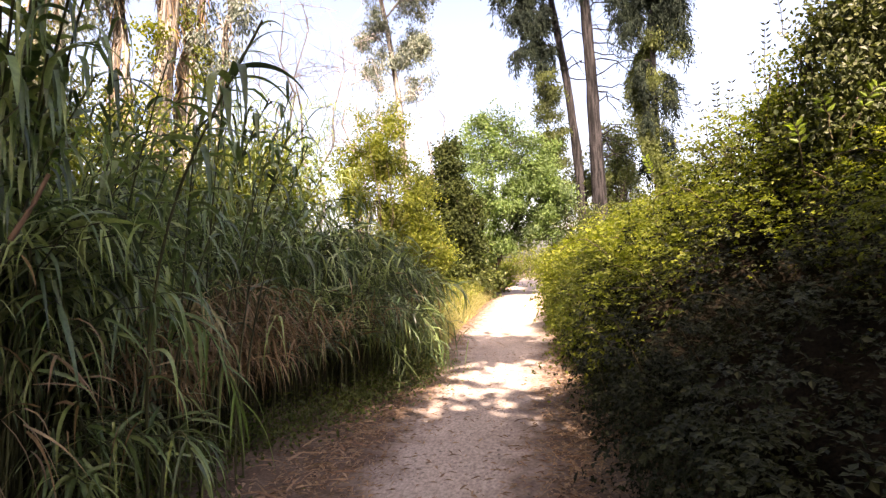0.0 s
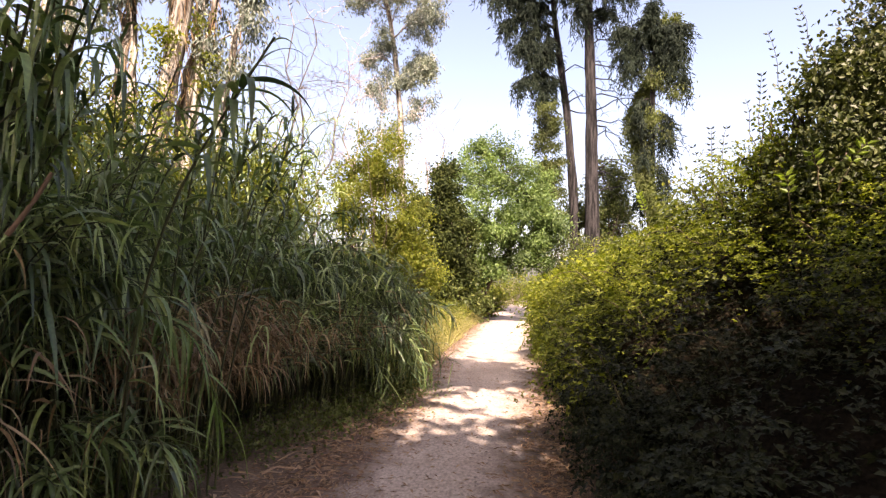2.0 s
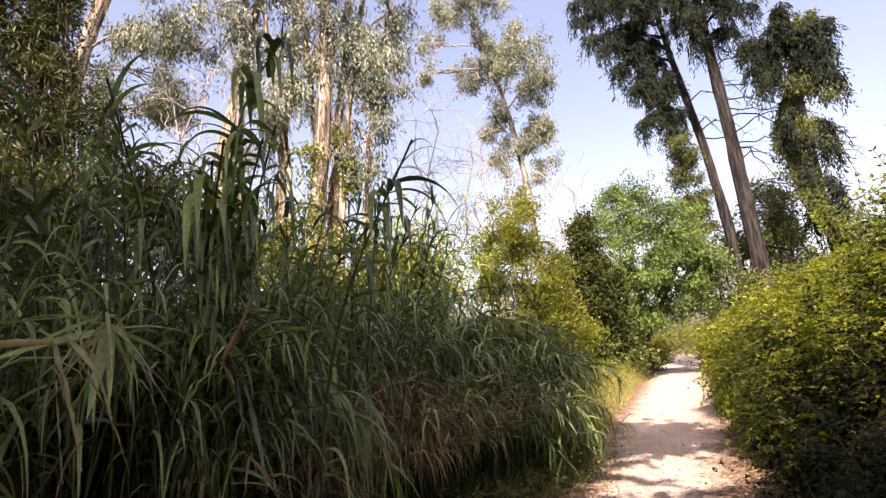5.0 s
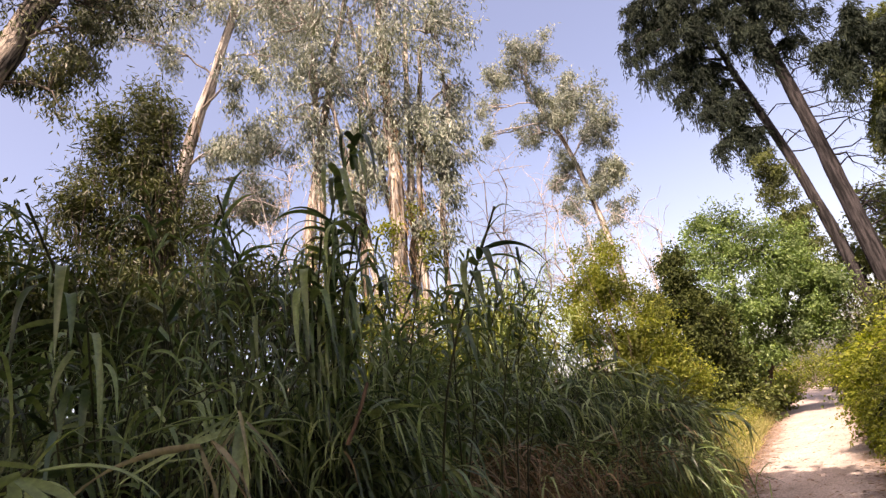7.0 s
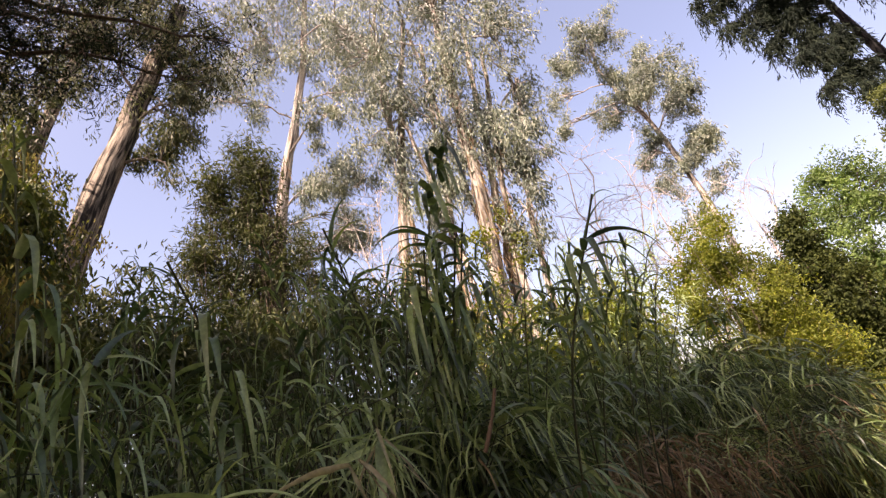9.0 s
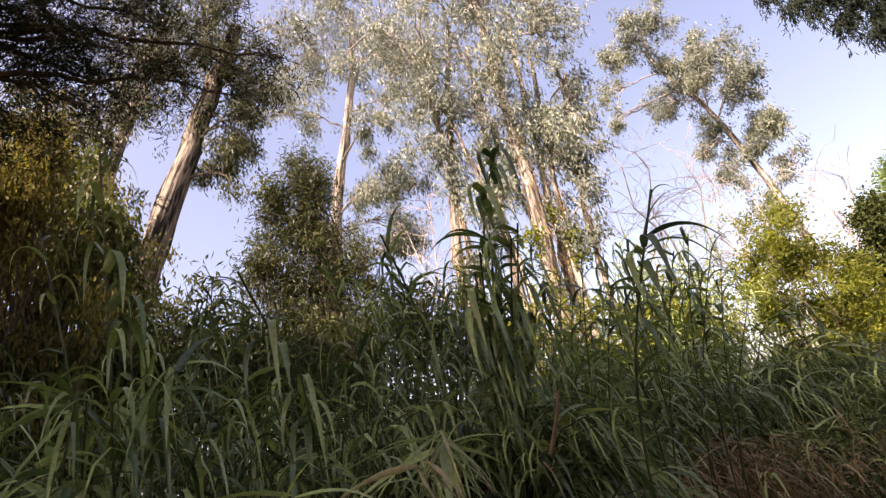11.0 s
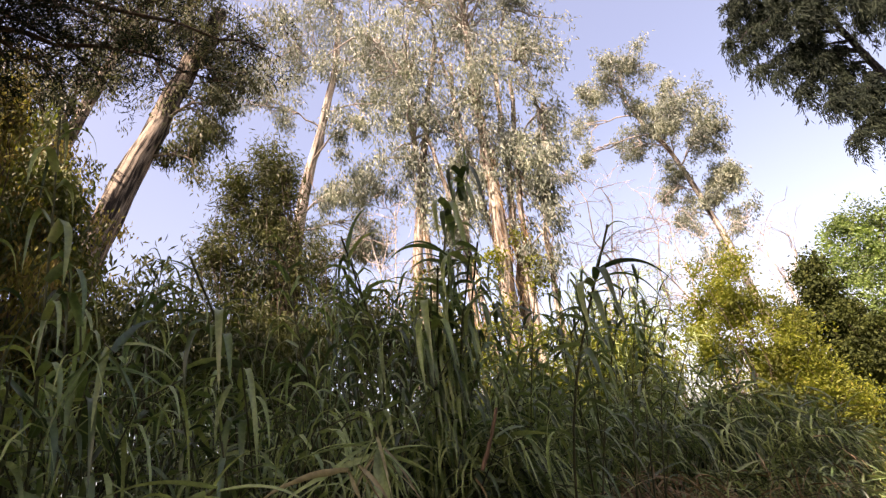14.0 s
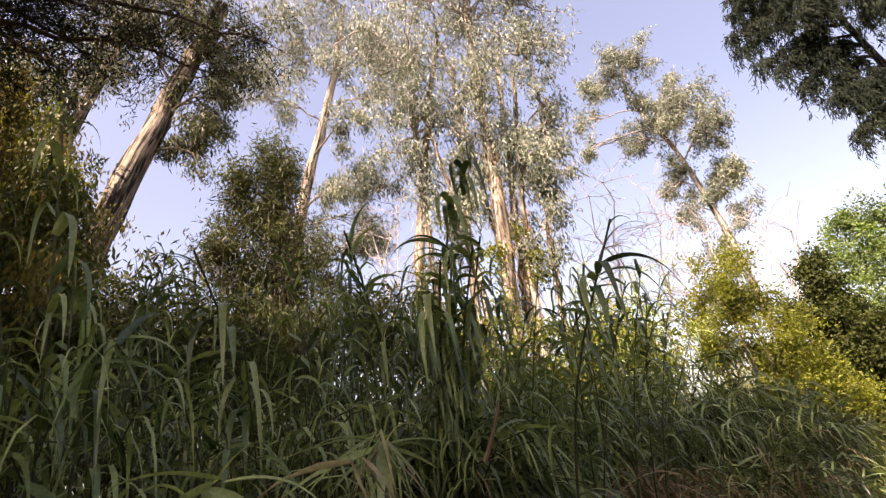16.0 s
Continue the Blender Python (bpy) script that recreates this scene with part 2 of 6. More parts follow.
M_STONE = rough_material("pebble", (0.22, 0.19, 0.16), (0.40, 0.36, 0.31), 9, (1, 1, 1), 0.9, 0.3)

# ---------------------------------------------------------------- mesh helpers
UP = np.array([0.0, 0.0, 1.0])


def raw_mesh(name, verts, faces, material, smooth=False):
    """A mesh from an array of places and an array of triangles or quads."""
    verts, faces = np.asarray(verts, np.float32), np.asarray(faces, np.int32)
    me = bpy.data.meshes.new(name)
    k = faces.shape[1]
    me.vertices.add(len(verts))
    me.vertices.foreach_set("co", verts.ravel())
    me.loops.add(faces.size)
    me.loops.foreach_set("vertex_index", faces.ravel())
    me.polygons.add(len(faces))
    me.polygons.foreach_set("loop_start", np.arange(len(faces), dtype=np.int32) * k)
    me.polygons.foreach_set("use_smooth", np.full(len(faces), smooth))
    me.update(calc_edges=True)
    me.materials.append(material)
    return me


def part(name, mesh, parent, label="", kind=""):
    """Links a mesh as one part under a thing."""
    ob = new(name, mesh)
    ob.parent = parent
    return tagged(ob, label, kind=kind)


def thing(name, label, category, at=(0, 0, 0), group="", kind=""):
    ob = new(name)
    ob.location = at
    ob.empty_display_size = 0.2
    return tagged(ob, label, category, group, kind)


def unit(v):
    return v / np.maximum(np.linalg.norm(v, axis=-1, keepdims=True), 1e-9)


def leaf_arrays(P, D, N, L, W, mid=0.45, cup=0.12):
    """Pointed leaves folded along the midrib: root P, direction D, face normal N, length L, width W."""
    n = len(P)
    D = unit(D)
    S = unit(np.cross(D, N))
    Nn = np.cross(S, D)
    L, W = np.broadcast_to(L, n)[:, None], np.broadcast_to(W, n)[:, None]
    m = P + D * L * mid
    v = np.stack([P, m + S * W / 2 + Nn * W * cup, P + D * L - Nn * L * 0.08, m - S * W / 2 + Nn * W * cup], 1).reshape(-1, 3)
    b = np.arange(n)[:, None] * 4
    f = np.concatenate([b + [0, 1, 2], b + [0, 2, 3]], 1).reshape(-1, 3)
    return v, f


def blade_arrays(P, D, L, W, droop, segs=5, twist=0.0, rng=None, root=0.5, kink=0.0, fold=0.0):
    """Long blades that start along D and bend to the ground: droop is the pull by the tip."""
    n = len(P)
    D = unit(D)
    L, W, droop = (np.broadcast_to(a, n).astype(float) for a in (L, W, droop))
    S = np.cross(D, UP)
    bad = np.linalg.norm(S, axis=1) < 0.15
    S[bad] = [1, 0, 0]
    S = unit(S)
    if twist and rng is not None:
        a = rng.uniform(-twist, twist, n)[:, None]
        S = unit(S * np.cos(a) + np.cross(D, S) * np.sin(a))
    at, cur, rows = P.copy(), D.copy(), []
    for i in range(segs + 1):
        s = i / segs
        w = W * min(1.0, root + s * 3) * (1 - s) ** 0.75
        w = np.maximum(w, 0.0008)
        edge = S * w[:, None] / 2
        if fold:
            dip = np.cross(S, cur) * (w * fold)[:, None]
            rows.append(np.stack([at - edge, at - dip, at + edge], 1))
        else:
            rows.append(np.stack([at - edge, at + edge], 1))
        pull = (0.35 + 1.3 * s) * (1 - kink) + kink * (0.15 if s < 0.2 else 2.4)
        cur = unit(cur - UP * (droop * pull / segs * 2)[:, None])
        at = at + cur * (L / segs)[:, None]
    v = np.stack(rows, 1).reshape(n, -1, 3)
    k = v.shape[1]
    b = np.arange(n)[:, None, None] * k
    c = 3 if fold else 2
    q = np.array([[c * i + j, c * i + j + 1, c * i + c + j + 1, c * i + c + j] for i in range(segs) for j in range(c - 1)])
    return v.reshape(-1, 3), (b + q).reshape(-1, 4)


def tube_arrays(tubes, sides=6):
    """Tubes, each of (points, radii), joined into one array."""
    V, Fq, base = [], [], 0
    ring = np.linspace(0, 2 * np.pi, sides, endpoint=False)
    for pts, rad in tubes:
        pts, rad = np.asarray(pts, float), np.asarray(rad, float)
        t = unit(np.gradient(pts, axis=0))
        ref = np.where(np.abs(t[:, 2:3]) > 0.9, [[1.0, 0, 0]], [[0, 0, 1.0]])
        a = unit(np.cross(t, ref))
        b = np.cross(t, a)
        v = pts[:, None] + (a[:, None] * np.cos(ring)[None, :, None] + b[:, None] * np.sin(ring)[None, :, None]) * rad[:, None, None]
        V.append(v.reshape(-1, 3))
        i = np.arange(len(pts) - 1)[:, None] * sides
        j = np.arange(sides)[None]
        k = (np.arange(sides)[None] + 1) % sides
        Fq.append(base + np.stack([i + j, i + k, i + sides + k, i + sides + j], -1).reshape(-1, 4))
        base += len(pts) * sides
    return np.concatenate(V), np.concatenate(Fq)


def join(arrays):
    V, Fs, base = [], [], 0
    for v, f in arrays:
        V.append(v)
        Fs.append(f + base)
        base += len(v)
    return np.concatenate(V), np.concatenate(Fs)


def curve_between(a, b, rise, rng, n=7, wob=0.06):
    """A slightly crooked limb from a to b that bows by rise."""
    a, b = np.asarray(a, float), np.asarray(b, float)
    s = np.linspace(0, 1, n)[:, None]
    p = a + (b - a) * s + UP * rise * np.sin(np.pi * s)
    w = rng.normal(0, wob * np.linalg.norm(b - a) / 3, (n, 3))
    w[0] = w[-1] = 0
    return p + w


def smooth_line(pts, n=24):
    """A smooth line through the given points."""
    pts = np.asarray(pts, float)
    d = np.r_[0, np.cumsum(np.linalg.norm(np.diff(pts, axis=0), axis=1))]
    s = np.linspace(0, d[-1], n)
    out = np.stack([np.interp(s, d, pts[:, i]) for i in range(3)], 1)
    for _ in range(3):
        out[1:-1] = (out[:-2] + 2 * out[1:-1] + out[2:]) / 4
    return out


def bough_leaves(rng, tips, per, spread, L, W, hang, mat_up=0.3):
    """Leaves in small sprays about twig tips. hang: how far they point to the ground."""
    k = len(tips)
    n = k * per
    P = np.repeat(tips, per, 0) + rng.normal(0, 1, (n, 3)) * spread
    D = unit(rng.normal(size=(n, 3))) * (1 - hang) - UP * hang * 1.3
    N = rng.normal(size=(n, 3)) + UP * mat_up * 2
    ln = L * rng.uniform(0.6, 1.25, n)
    return leaf_arrays(P, D, N, ln, W * rng.uniform(0.7, 1.2, n))


def clump_points(rng, c, r, n, lumps=16, long=0.7):
    """Twig tips gathered in uneven sprays inside an ellipsoid, and the sprays' centres."""
    m = max(5, n // lumps)
    subs = c + r * unit(rng.normal(size=(m, 3))) * rng.uniform(0.2, 1.3, (m, 1))
    pick = rng.randint(0, m, n)
    size = r.mean() * rng.uniform(0.10, 0.30, m)
    off = rng.normal(0, 1, (n, 3)) * [1, 1, long]
    tips = subs[pick] + off * size[pick][:, None]
    return tips, subs


def under(ob, parent):
    """Hangs a part built in world places under a thing that stands elsewhere."""
    ob.parent = parent
    ob.matrix_parent_inverse = Matrix.Translation(-parent.location)
    return ob


# ---------------------------------------------------------------- ground and path
EDGE_Y = [-12, 0, 3.4, 6.4, 10.6, 20, 37, 60]
EDGE_L = [-1.5, -1.45, -1.42, -1.45, -1.8, -2.1, -2.2, -1.6]
EDGE_R = [-0.05, -0.1, -0.12, -0.06, 0.06, 0.05, 0.05, 1.4]


def build_ground():
    xs = np.concatenate([-np.geomspace(2000, 14, 16), np.linspace(-12, 12, 97), np.geomspace(14, 2000, 16)])
    ys = np.concatenate([-np.geomspace(2000, 14, 16), np.linspace(-12, 45, 190), np.geomspace(48, 2000, 16)])
    X, Y = np.meshgrid(xs, ys)
    near = np.clip(1.6 - np.hypot(X, Y - 10) / 40, 0, 1)
    bumps = np.array([[noise.noise(Vector((x * 1.3, y * 1.3, 0))) for x in xs] for y in ys]) * 0.035 * near
    lip = np.interp(Y, EDGE_Y, EDGE_L), np.interp(Y, EDGE_Y, EDGE_R)
    off = np.maximum(lip[0] - X, X - lip[1])
    Z = bumps * np.clip(off / 0.4, 0, 1) + np.clip(off, -0.3, 0.6) * 0.06 * (near > 0) - 0.012
    V = np.stack([X, Y, Z], -1).reshape(-1, 3)
    r, c = X.shape
    i = (np.arange(r - 1)[:, None] * c + np.arange(c - 1)[None]).ravel()
    ob = new("ground", raw_mesh("ground", V, np.stack([i, i + 1, i + c + 1, i + c], 1), M_SOIL, True))
    tagged(ob, "brown leafy soil beside the footpath", "ground", kind="structure")


def build_path():
    ys = np.linspace(-12, 60, 481)
    s = np.linspace(0, 1, 27)
    rows, tread = [], []
    for y in ys:
        l, r = np.interp(y, EDGE_Y, EDGE_L), np.interp(y, EDGE_Y, EDGE_R)
        for k in s:
            x = l - 0.6 + (r - l + 1.2) * k
            inside = min(x - l, r - x)
            z = 0.010 + 0.02 * max(0.0, math.sin(math.pi * k)) + 0.012 * noise.noise(Vector((x * 2.2, y * 1.4, 0))) - (0.05 if k in (0.0, 1.0) else 0)
            rows.append((x, y, z))
            tread.append(0.5 + inside)
    c = len(s)
    i = (np.arange(len(ys) - 1)[:, None] * c + np.arange(c - 1)[None]).ravel()
    me = raw_mesh("path", rows, np.stack([i, i + 1, i + c + 1, i + c], 1), M_PATH, True)
    me.attributes.new("tread", "FLOAT", "POINT").data.foreach_set("value", np.array(tread, np.float32))
    tagged(new("path", me), "trodden pale earth footpath with worn edges", "path", kind="structure")


build_ground()
build_path()


def litter():
    """Fallen leaves and dry reed strips along both edges of the path, fewer on it."""
    rng = np.random.RandomState(3)
    n = 26000
    y = 0.4 + 23.6 * rng.uniform(0, 1, n) ** 1.7
    side = rng.uniform(0, 1, n)
    l, r = np.interp(y, EDGE_Y, EDGE_L), np.interp(y, EDGE_Y, EDGE_R)
    x = np.where(side < 0.45, l - 0.25 + rng.normal(0, 0.26, n), np.where(side < 0.94, r + 0.28 + rng.normal(0, 0.22, n), rng.uniform(l, r)))
    P = np.stack([x, y, 0.03 + 0.03 * rng.uniform(0, 1, n)], 1)
    a = rng.uniform(0, 2 * np.pi, n)
    D = np.stack([np.cos(a), np.sin(a), rng.normal(0, 0.12, n)], 1)
    N = UP + rng.normal(0, 0.3, (n, 3))
    v, f = leaf_arrays(P, D, N, rng.uniform(0.03, 0.10, n), rng.uniform(0.008, 0.022, n), cup=0.2)
    ob = new("leaf_litter", raw_mesh("leaf_litter", v, f, M_LITTER))
    tagged(ob, "dry brown and pinkish fallen leaves along the path", "leaves", kind="stuff")
    n = 300
    y = 2.2 + 7 * rng.uniform(0, 1, n) ** 1.4
    x = np.interp(y, EDGE_Y, EDGE_L) - 0.42 + rng.normal(0, 0.2, n)
    a = rng.uniform(0, 2 * np.pi, n)
    P = np.stack([x, y, np.full(n, 0.05)], 1)
    v, f = blade_arrays(P, np.stack([np.cos(a), np.sin(a), rng.uniform(0, 0.25, n)], 1), rng.uniform(0.08, 0.24, n), rng.uniform(0.014, 0.034, n), 0.12, 4, 0.8, rng)
    ob = new("reed_litter", raw_mesh("reed_litter", v, f, M_LITTER, True))
    tagged(ob, "curled dry reed strips lying at the foot of the reeds", "leaves", kind="stuff")
    n = 900
    y = 2.2 + 12 * rng.uniform(0, 1, n) ** 1.5
    x = rng.uniform(np.interp(y, EDGE_Y, EDGE_L), np.interp(y, EDGE_Y, EDGE_R))
    s = rng.uniform(0.004, 0.013, n)
    octa = np.array([[1, 0, 0], [0, 1, 0], [-1, 0, 0], [0, -1, 0], [0, 0, 0.7], [0, 0, -0.7]], float)
    tri = np.array([[0, 1, 4], [1, 2, 4], [2, 3, 4], [3, 0, 4], [1, 0, 5], [2, 1, 5], [3, 2, 5], [0, 3, 5]])
    V = np.stack([x, y, 0.03 + 0 * x], 1)[:, None] + octa[None] * s[:, None, None] * rng.uniform(0.7, 1.4, (n, 6, 1))
    ob = new("gravel", raw_mesh("gravel", V.reshape(-1, 3), (np.arange(n)[:, None, None] * 6 + tri).reshape(-1, 3), M_STONE))
    tagged(ob, "small grey pebbles in the earth path", "gravel", kind="stuff")


litter()

# ---------------------------------------------------------------- bramble hedge on the right
HEDGE_X = [-0.28, -0.44, -0.42, 0.05, 0.9, 1.8, 2.8, 4.2]
HEDGE_Z = [0.0, 0.6, 1.45, 2.0, 2.7, 3.3, 3.65, 3.75]


def hedge_place(y, s):
    """The hedge's skin: y along the path, s from its foot (0) over its top (1)."""
    d = np.r_[0, np.cumsum(np.hypot(np.diff(HEDGE_X), np.diff(HEDGE_Z)))]
    q = s * d[-1]
    x, z = np.interp(q, d, HEDGE_X), np.interp(q, d, HEDGE_Z)
    base = np.interp(y, [-6, 5, 8, 14, 24, 40], [0.95, 0.92, 0.84, 0.72, 0.7, 1.4])
    low = np.interp(y, [-6, 3, 4.6, 5.6, 7, 9, 14, 24, 40], [0.62, 0.64, 0.70, 0.78, 0.74, 0.72, 0.74, 0.64, 0.5])
    wob = np.array([noise.noise(Vector((float(b) * 0.9, float(a) * 2.4, 4.0))) for a, b in zip(np.ravel(s), np.ravel(y))]).reshape(np.shape(s))
    wob2 = np.array([noise.noise(Vector((float(b) * 2.6, float(a) * 7, 9.0))) for a, b in zip(np.ravel(s), np.ravel(y))]).reshape(np.shape(s))
    bulge = wob * 0.56 + wob2 * 0.34
    base = base + 0.16 * np.array([noise.noise(Vector((float(b) * 0.75, 2.0, 7.0))) for b in np.ravel(y)]).reshape(np.shape(y))
    return np.stack([base + x - bulge * np.clip(s * 5, 0, 1) * 0.8, y + 0 * x, z * low * (1 + 0.10 * wob) + bulge * np.clip(s * 2, 0, 1)], -1)


def build_hedge():
    rng = np.random.RandomState(11)
    hedge = thing("bramble_hedge", "dense green bramble hedge with arching shoots along the path", "hedge", (1.5, 6, 0), kind="stuff")
    # inner sheet whose dark colour stands in for shade deep in the hedge
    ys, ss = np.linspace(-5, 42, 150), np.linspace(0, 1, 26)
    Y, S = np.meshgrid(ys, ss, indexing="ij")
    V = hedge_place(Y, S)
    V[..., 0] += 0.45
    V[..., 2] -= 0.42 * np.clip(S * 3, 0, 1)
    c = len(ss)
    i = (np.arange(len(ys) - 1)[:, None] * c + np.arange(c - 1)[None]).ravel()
    under(new("shade_core", raw_mesh("shade_core", V.reshape(-1, 3), np.stack([i, i + 1, i + c + 1, i + c], 1), M_CORE, True)), hedge)

    def sprays(name, k, y0, y1, power, lo, hi, size, leaf, per=11, deep=(-0.12, 0.3), reach=(0.22, 0.5), lift=0.35, three=True):
        """Arching twigs that leave the hedge's skin, each with leaves of three leaflets."""
        y = y0 + (y1 - y0) * rng.uniform(0, 1, k) ** power
        q = rng.uniform(lo, hi, k)
        P = hedge_place(y, q)
        t = unit(hedge_place(y, np.clip(q + 0.02, 0, 1.02)) - P)
        nrm = unit(np.stack([-t[:, 2], np.zeros(k), t[:, 0]], 1))
        P = P - nrm * rng.uniform(*deep, k)[:, None]
        way = unit(nrm * 0.8 + UP * lift + rng.normal(0, 0.55, (k, 3)))
        ln = rng.uniform(*reach, k)
        u = (np.arange(per) + rng.uniform(0, 1, (k, per))) / per
        at = P[:, None] + way[:, None] * (ln[:, None] * u)[..., None] - UP * (0.55 * ln[:, None] * u * u)[..., None]
        tan = unit(way[:, None] - UP * (1.1 * u)[..., None])
        side = unit(np.cross(tan, UP + rng.normal(0, 0.2, (k, per, 3))))
        side = side * np.where(np.arange(per) % 2, 1, -1)[None, :, None]
        D = unit(side * 0.9 + tan * 0.6 - UP * 0.25 + rng.normal(0, 0.25, (k, per, 3)))
        N = unit(UP * 0.7 + nrm[:, None] * 0.45 + rng.normal(0, 0.4, (k, per, 3)))
        at, D, N = at.reshape(-1, 3), D.reshape(-1, 3), N.reshape(-1, 3)
        at[:, 2] = np.maximum(at[:, 2], 0.04)
        n = len(at)
        L = rng.uniform(0.65, 1.3, n) * size
        S = unit(np.cross(D, N))
        root = at + D * (0.5 * L)[:, None]
        out = [leaf_arrays(root, D, N, L, L * rng.uniform(0.5, 0.75, n))]
        if three:
            for sg in (-1, 1):
                out.append(leaf_arrays(root, D * 0.45 + S * 0.9 * sg, N + rng.normal(0, 0.15, (n, 3)), L * 0.8, L * 0.5))
        under(new(name, raw_mesh(name, *join(out), leaf)), hedge)

    sprays("leaves", 2900, 4.3, 8.0, 1.0, 0.12, 0.92, 0.032, M_BRAMBLE)
    sprays("leaves", 1100, 2.6, 4.9, 1.0, 0.42, 0.92, 0.03, M_BRAMBLE)
    sprays("leaves", 2300, 7.0, 12.5, 1.0, 0.0, 0.92, 0.042, M_BRAMBLE)
    sprays("leaves", 3000, 11.5, 40.0, 1.9, 0.0, 0.92, 0.095, M_BRAMBLE, 9, three=False)
    # darkened ivy on the near and lower face, shade held in its colour
    sprays("ivy_leaves", 420, -4.8, -0.4, 1.0, 0.0, 0.92, 0.09, M_IVY_SHADE, 9, three=False)
    sprays("ivy_leaves", 2500, 0.8, 5.6, 0.8, 0.0, 0.66, 0.031, M_IVY_SHADE, 10, (0.0, 0.42), (0.15, 0.38), 0.1)
    sprays("ivy_leaves", 500, 5.2, 9.0, 1.0, 0.0, 0.28, 0.05, M_IVY_SHADE, 10, (0.0, 0.3), (0.15, 0.38), 0.1)
    canes = []
    leafs = []
    for _ in range(260):
        y0, s0 = rng.uniform(3.0, 16), rng.uniform(0.12, 0.8)
        a = hedge_place(np.array([y0]), np.array([s0]))[0]
        out = np.array([-rng.uniform(0.1, 0.4), rng.normal(0, 0.35), rng.uniform(0.0, 0.35)])
        p = [a + out * q + UP * (0.5 * q - 0.75 * q * q) * rng.uniform(0.3, 0.7) for q in np.linspace(-0.4, 1, 7)]
        canes.append((p, np.linspace(0.006, 0.002, 7)))
        pts = np.array(p)[2:]
        k = 18
        w = pts[rng.randint(0, len(pts), k)] + rng.normal(0, 0.03, (k, 3))
        leafs.append(leaf_arrays(w, rng.normal(size=(k, 3)) + out, UP + rng.normal(0, 0.5, (k, 3)), rng.uniform(0.03, 0.06, k), rng.uniform(0.018, 0.034, k)))
    v, f = tube_arrays(canes, 4)
    under(new("canes", raw_mesh("canes", v, f, M_CANE, True)), hedge)
    v, f = join(leafs)
    under(new("shoot_leaves", raw_mesh("shoot_leaves", v, f, M_BRAMBLE)), hedge)


build_hedge()


def sprig(at, tip, pairs, size, material, label, seed):
    """A shoot with leaflets in pairs."""
    rng = np.random.RandomState(seed)
    at, tip = np.array(at, float), np.array(tip, float)
    th = thing("leafy_shoot", label, "shoot", at, "shoots above the hedge")
    p = curve_between(at, tip, 0.05, rng, 8, 0.05)
    v, f = tube_arrays([(p, np.linspace(0.006, 0.002, 8))], 5)
    under(new("stalk", raw_mesh("stalk", v, f, M_CANE, True)), th)
    way = unit(tip - at)
    sid = unit(np.cross(way, [0.3, 1, 0.2]))
    for i in range(pairs):
        for sgn in (-1, 1):
            q = (0.4 + 0.6 * (i + 0.5) / pairs)
            o = at + (tip - at) * q + UP * 0.05 * math.sin(math.pi * q)
            d = sid * sgn + way * 0.7 + rng.normal(0, 0.12, 3)
            v, f = leaf_arrays(o[None], d[None], (np.cross(sid, way) + rng.normal(0, 0.25, 3))[None], size * rng.uniform(0.8, 1.15), size * 0.42)
            under(new("leaf", raw_mesh("shoot_leaf", v, f, material)), th)


for i, (a, b, k, sz) in enumerate([
        ((2.04, 6.52, 2.85), (2.0, 6.42, 3.44), 11, 0.06), ((2.04, 6.52, 2.95), (1.82, 6.51, 3.26), 6, 0.055), ((2.04, 6.52, 2.95), (2.16, 6.38, 3.44), 7, 0.055),
        ((2.45, 6.25, 3.3), (2.43, 6.11, 3.93), 11, 0.06), ((2.45, 6.25, 3.4), (2.3, 6.22, 3.68), 5, 0.055), ((2.75, 5.95, 3.6), (2.42, 5.93, 4.32), 9, 0.055), ((2.9, 5.8, 3.9), (2.64, 5.76, 4.48), 11, 0.055),
        ((3.1, 5.7, 4.0), (3.06, 5.57, 4.6), 11, 0.055), ((3.2, 5.6, 4.0), (3.3, 5.5, 4.6), 11, 0.055)]):
    sprig((a[0], a[1], a[2] - 0.7), b, k, sz, M_IVY_SHADE, "thin dark shoot with paired leaflets above the hedge", 40 + i)
for i, (a, b, k, sz) in enumerate([
        ((1.85, 4.16, 2.05), (1.78, 4.12, 2.4), 4, 0.075), ((1.98, 4.06, 2.26), (1.92, 4.03, 2.53), 3, 0.075), ((2.07, 4.02, 2.25), (2.2, 3.9, 2.56), 4, 0.075), ((1.8, 8.74, 2.5), (1.62, 8.7, 3.06), 7, 0.08)]):
    sprig(a, b, k, sz, M_SPRIG, "fresh yellow-green shoot with broad leaflets in the hedge", 50 + i)


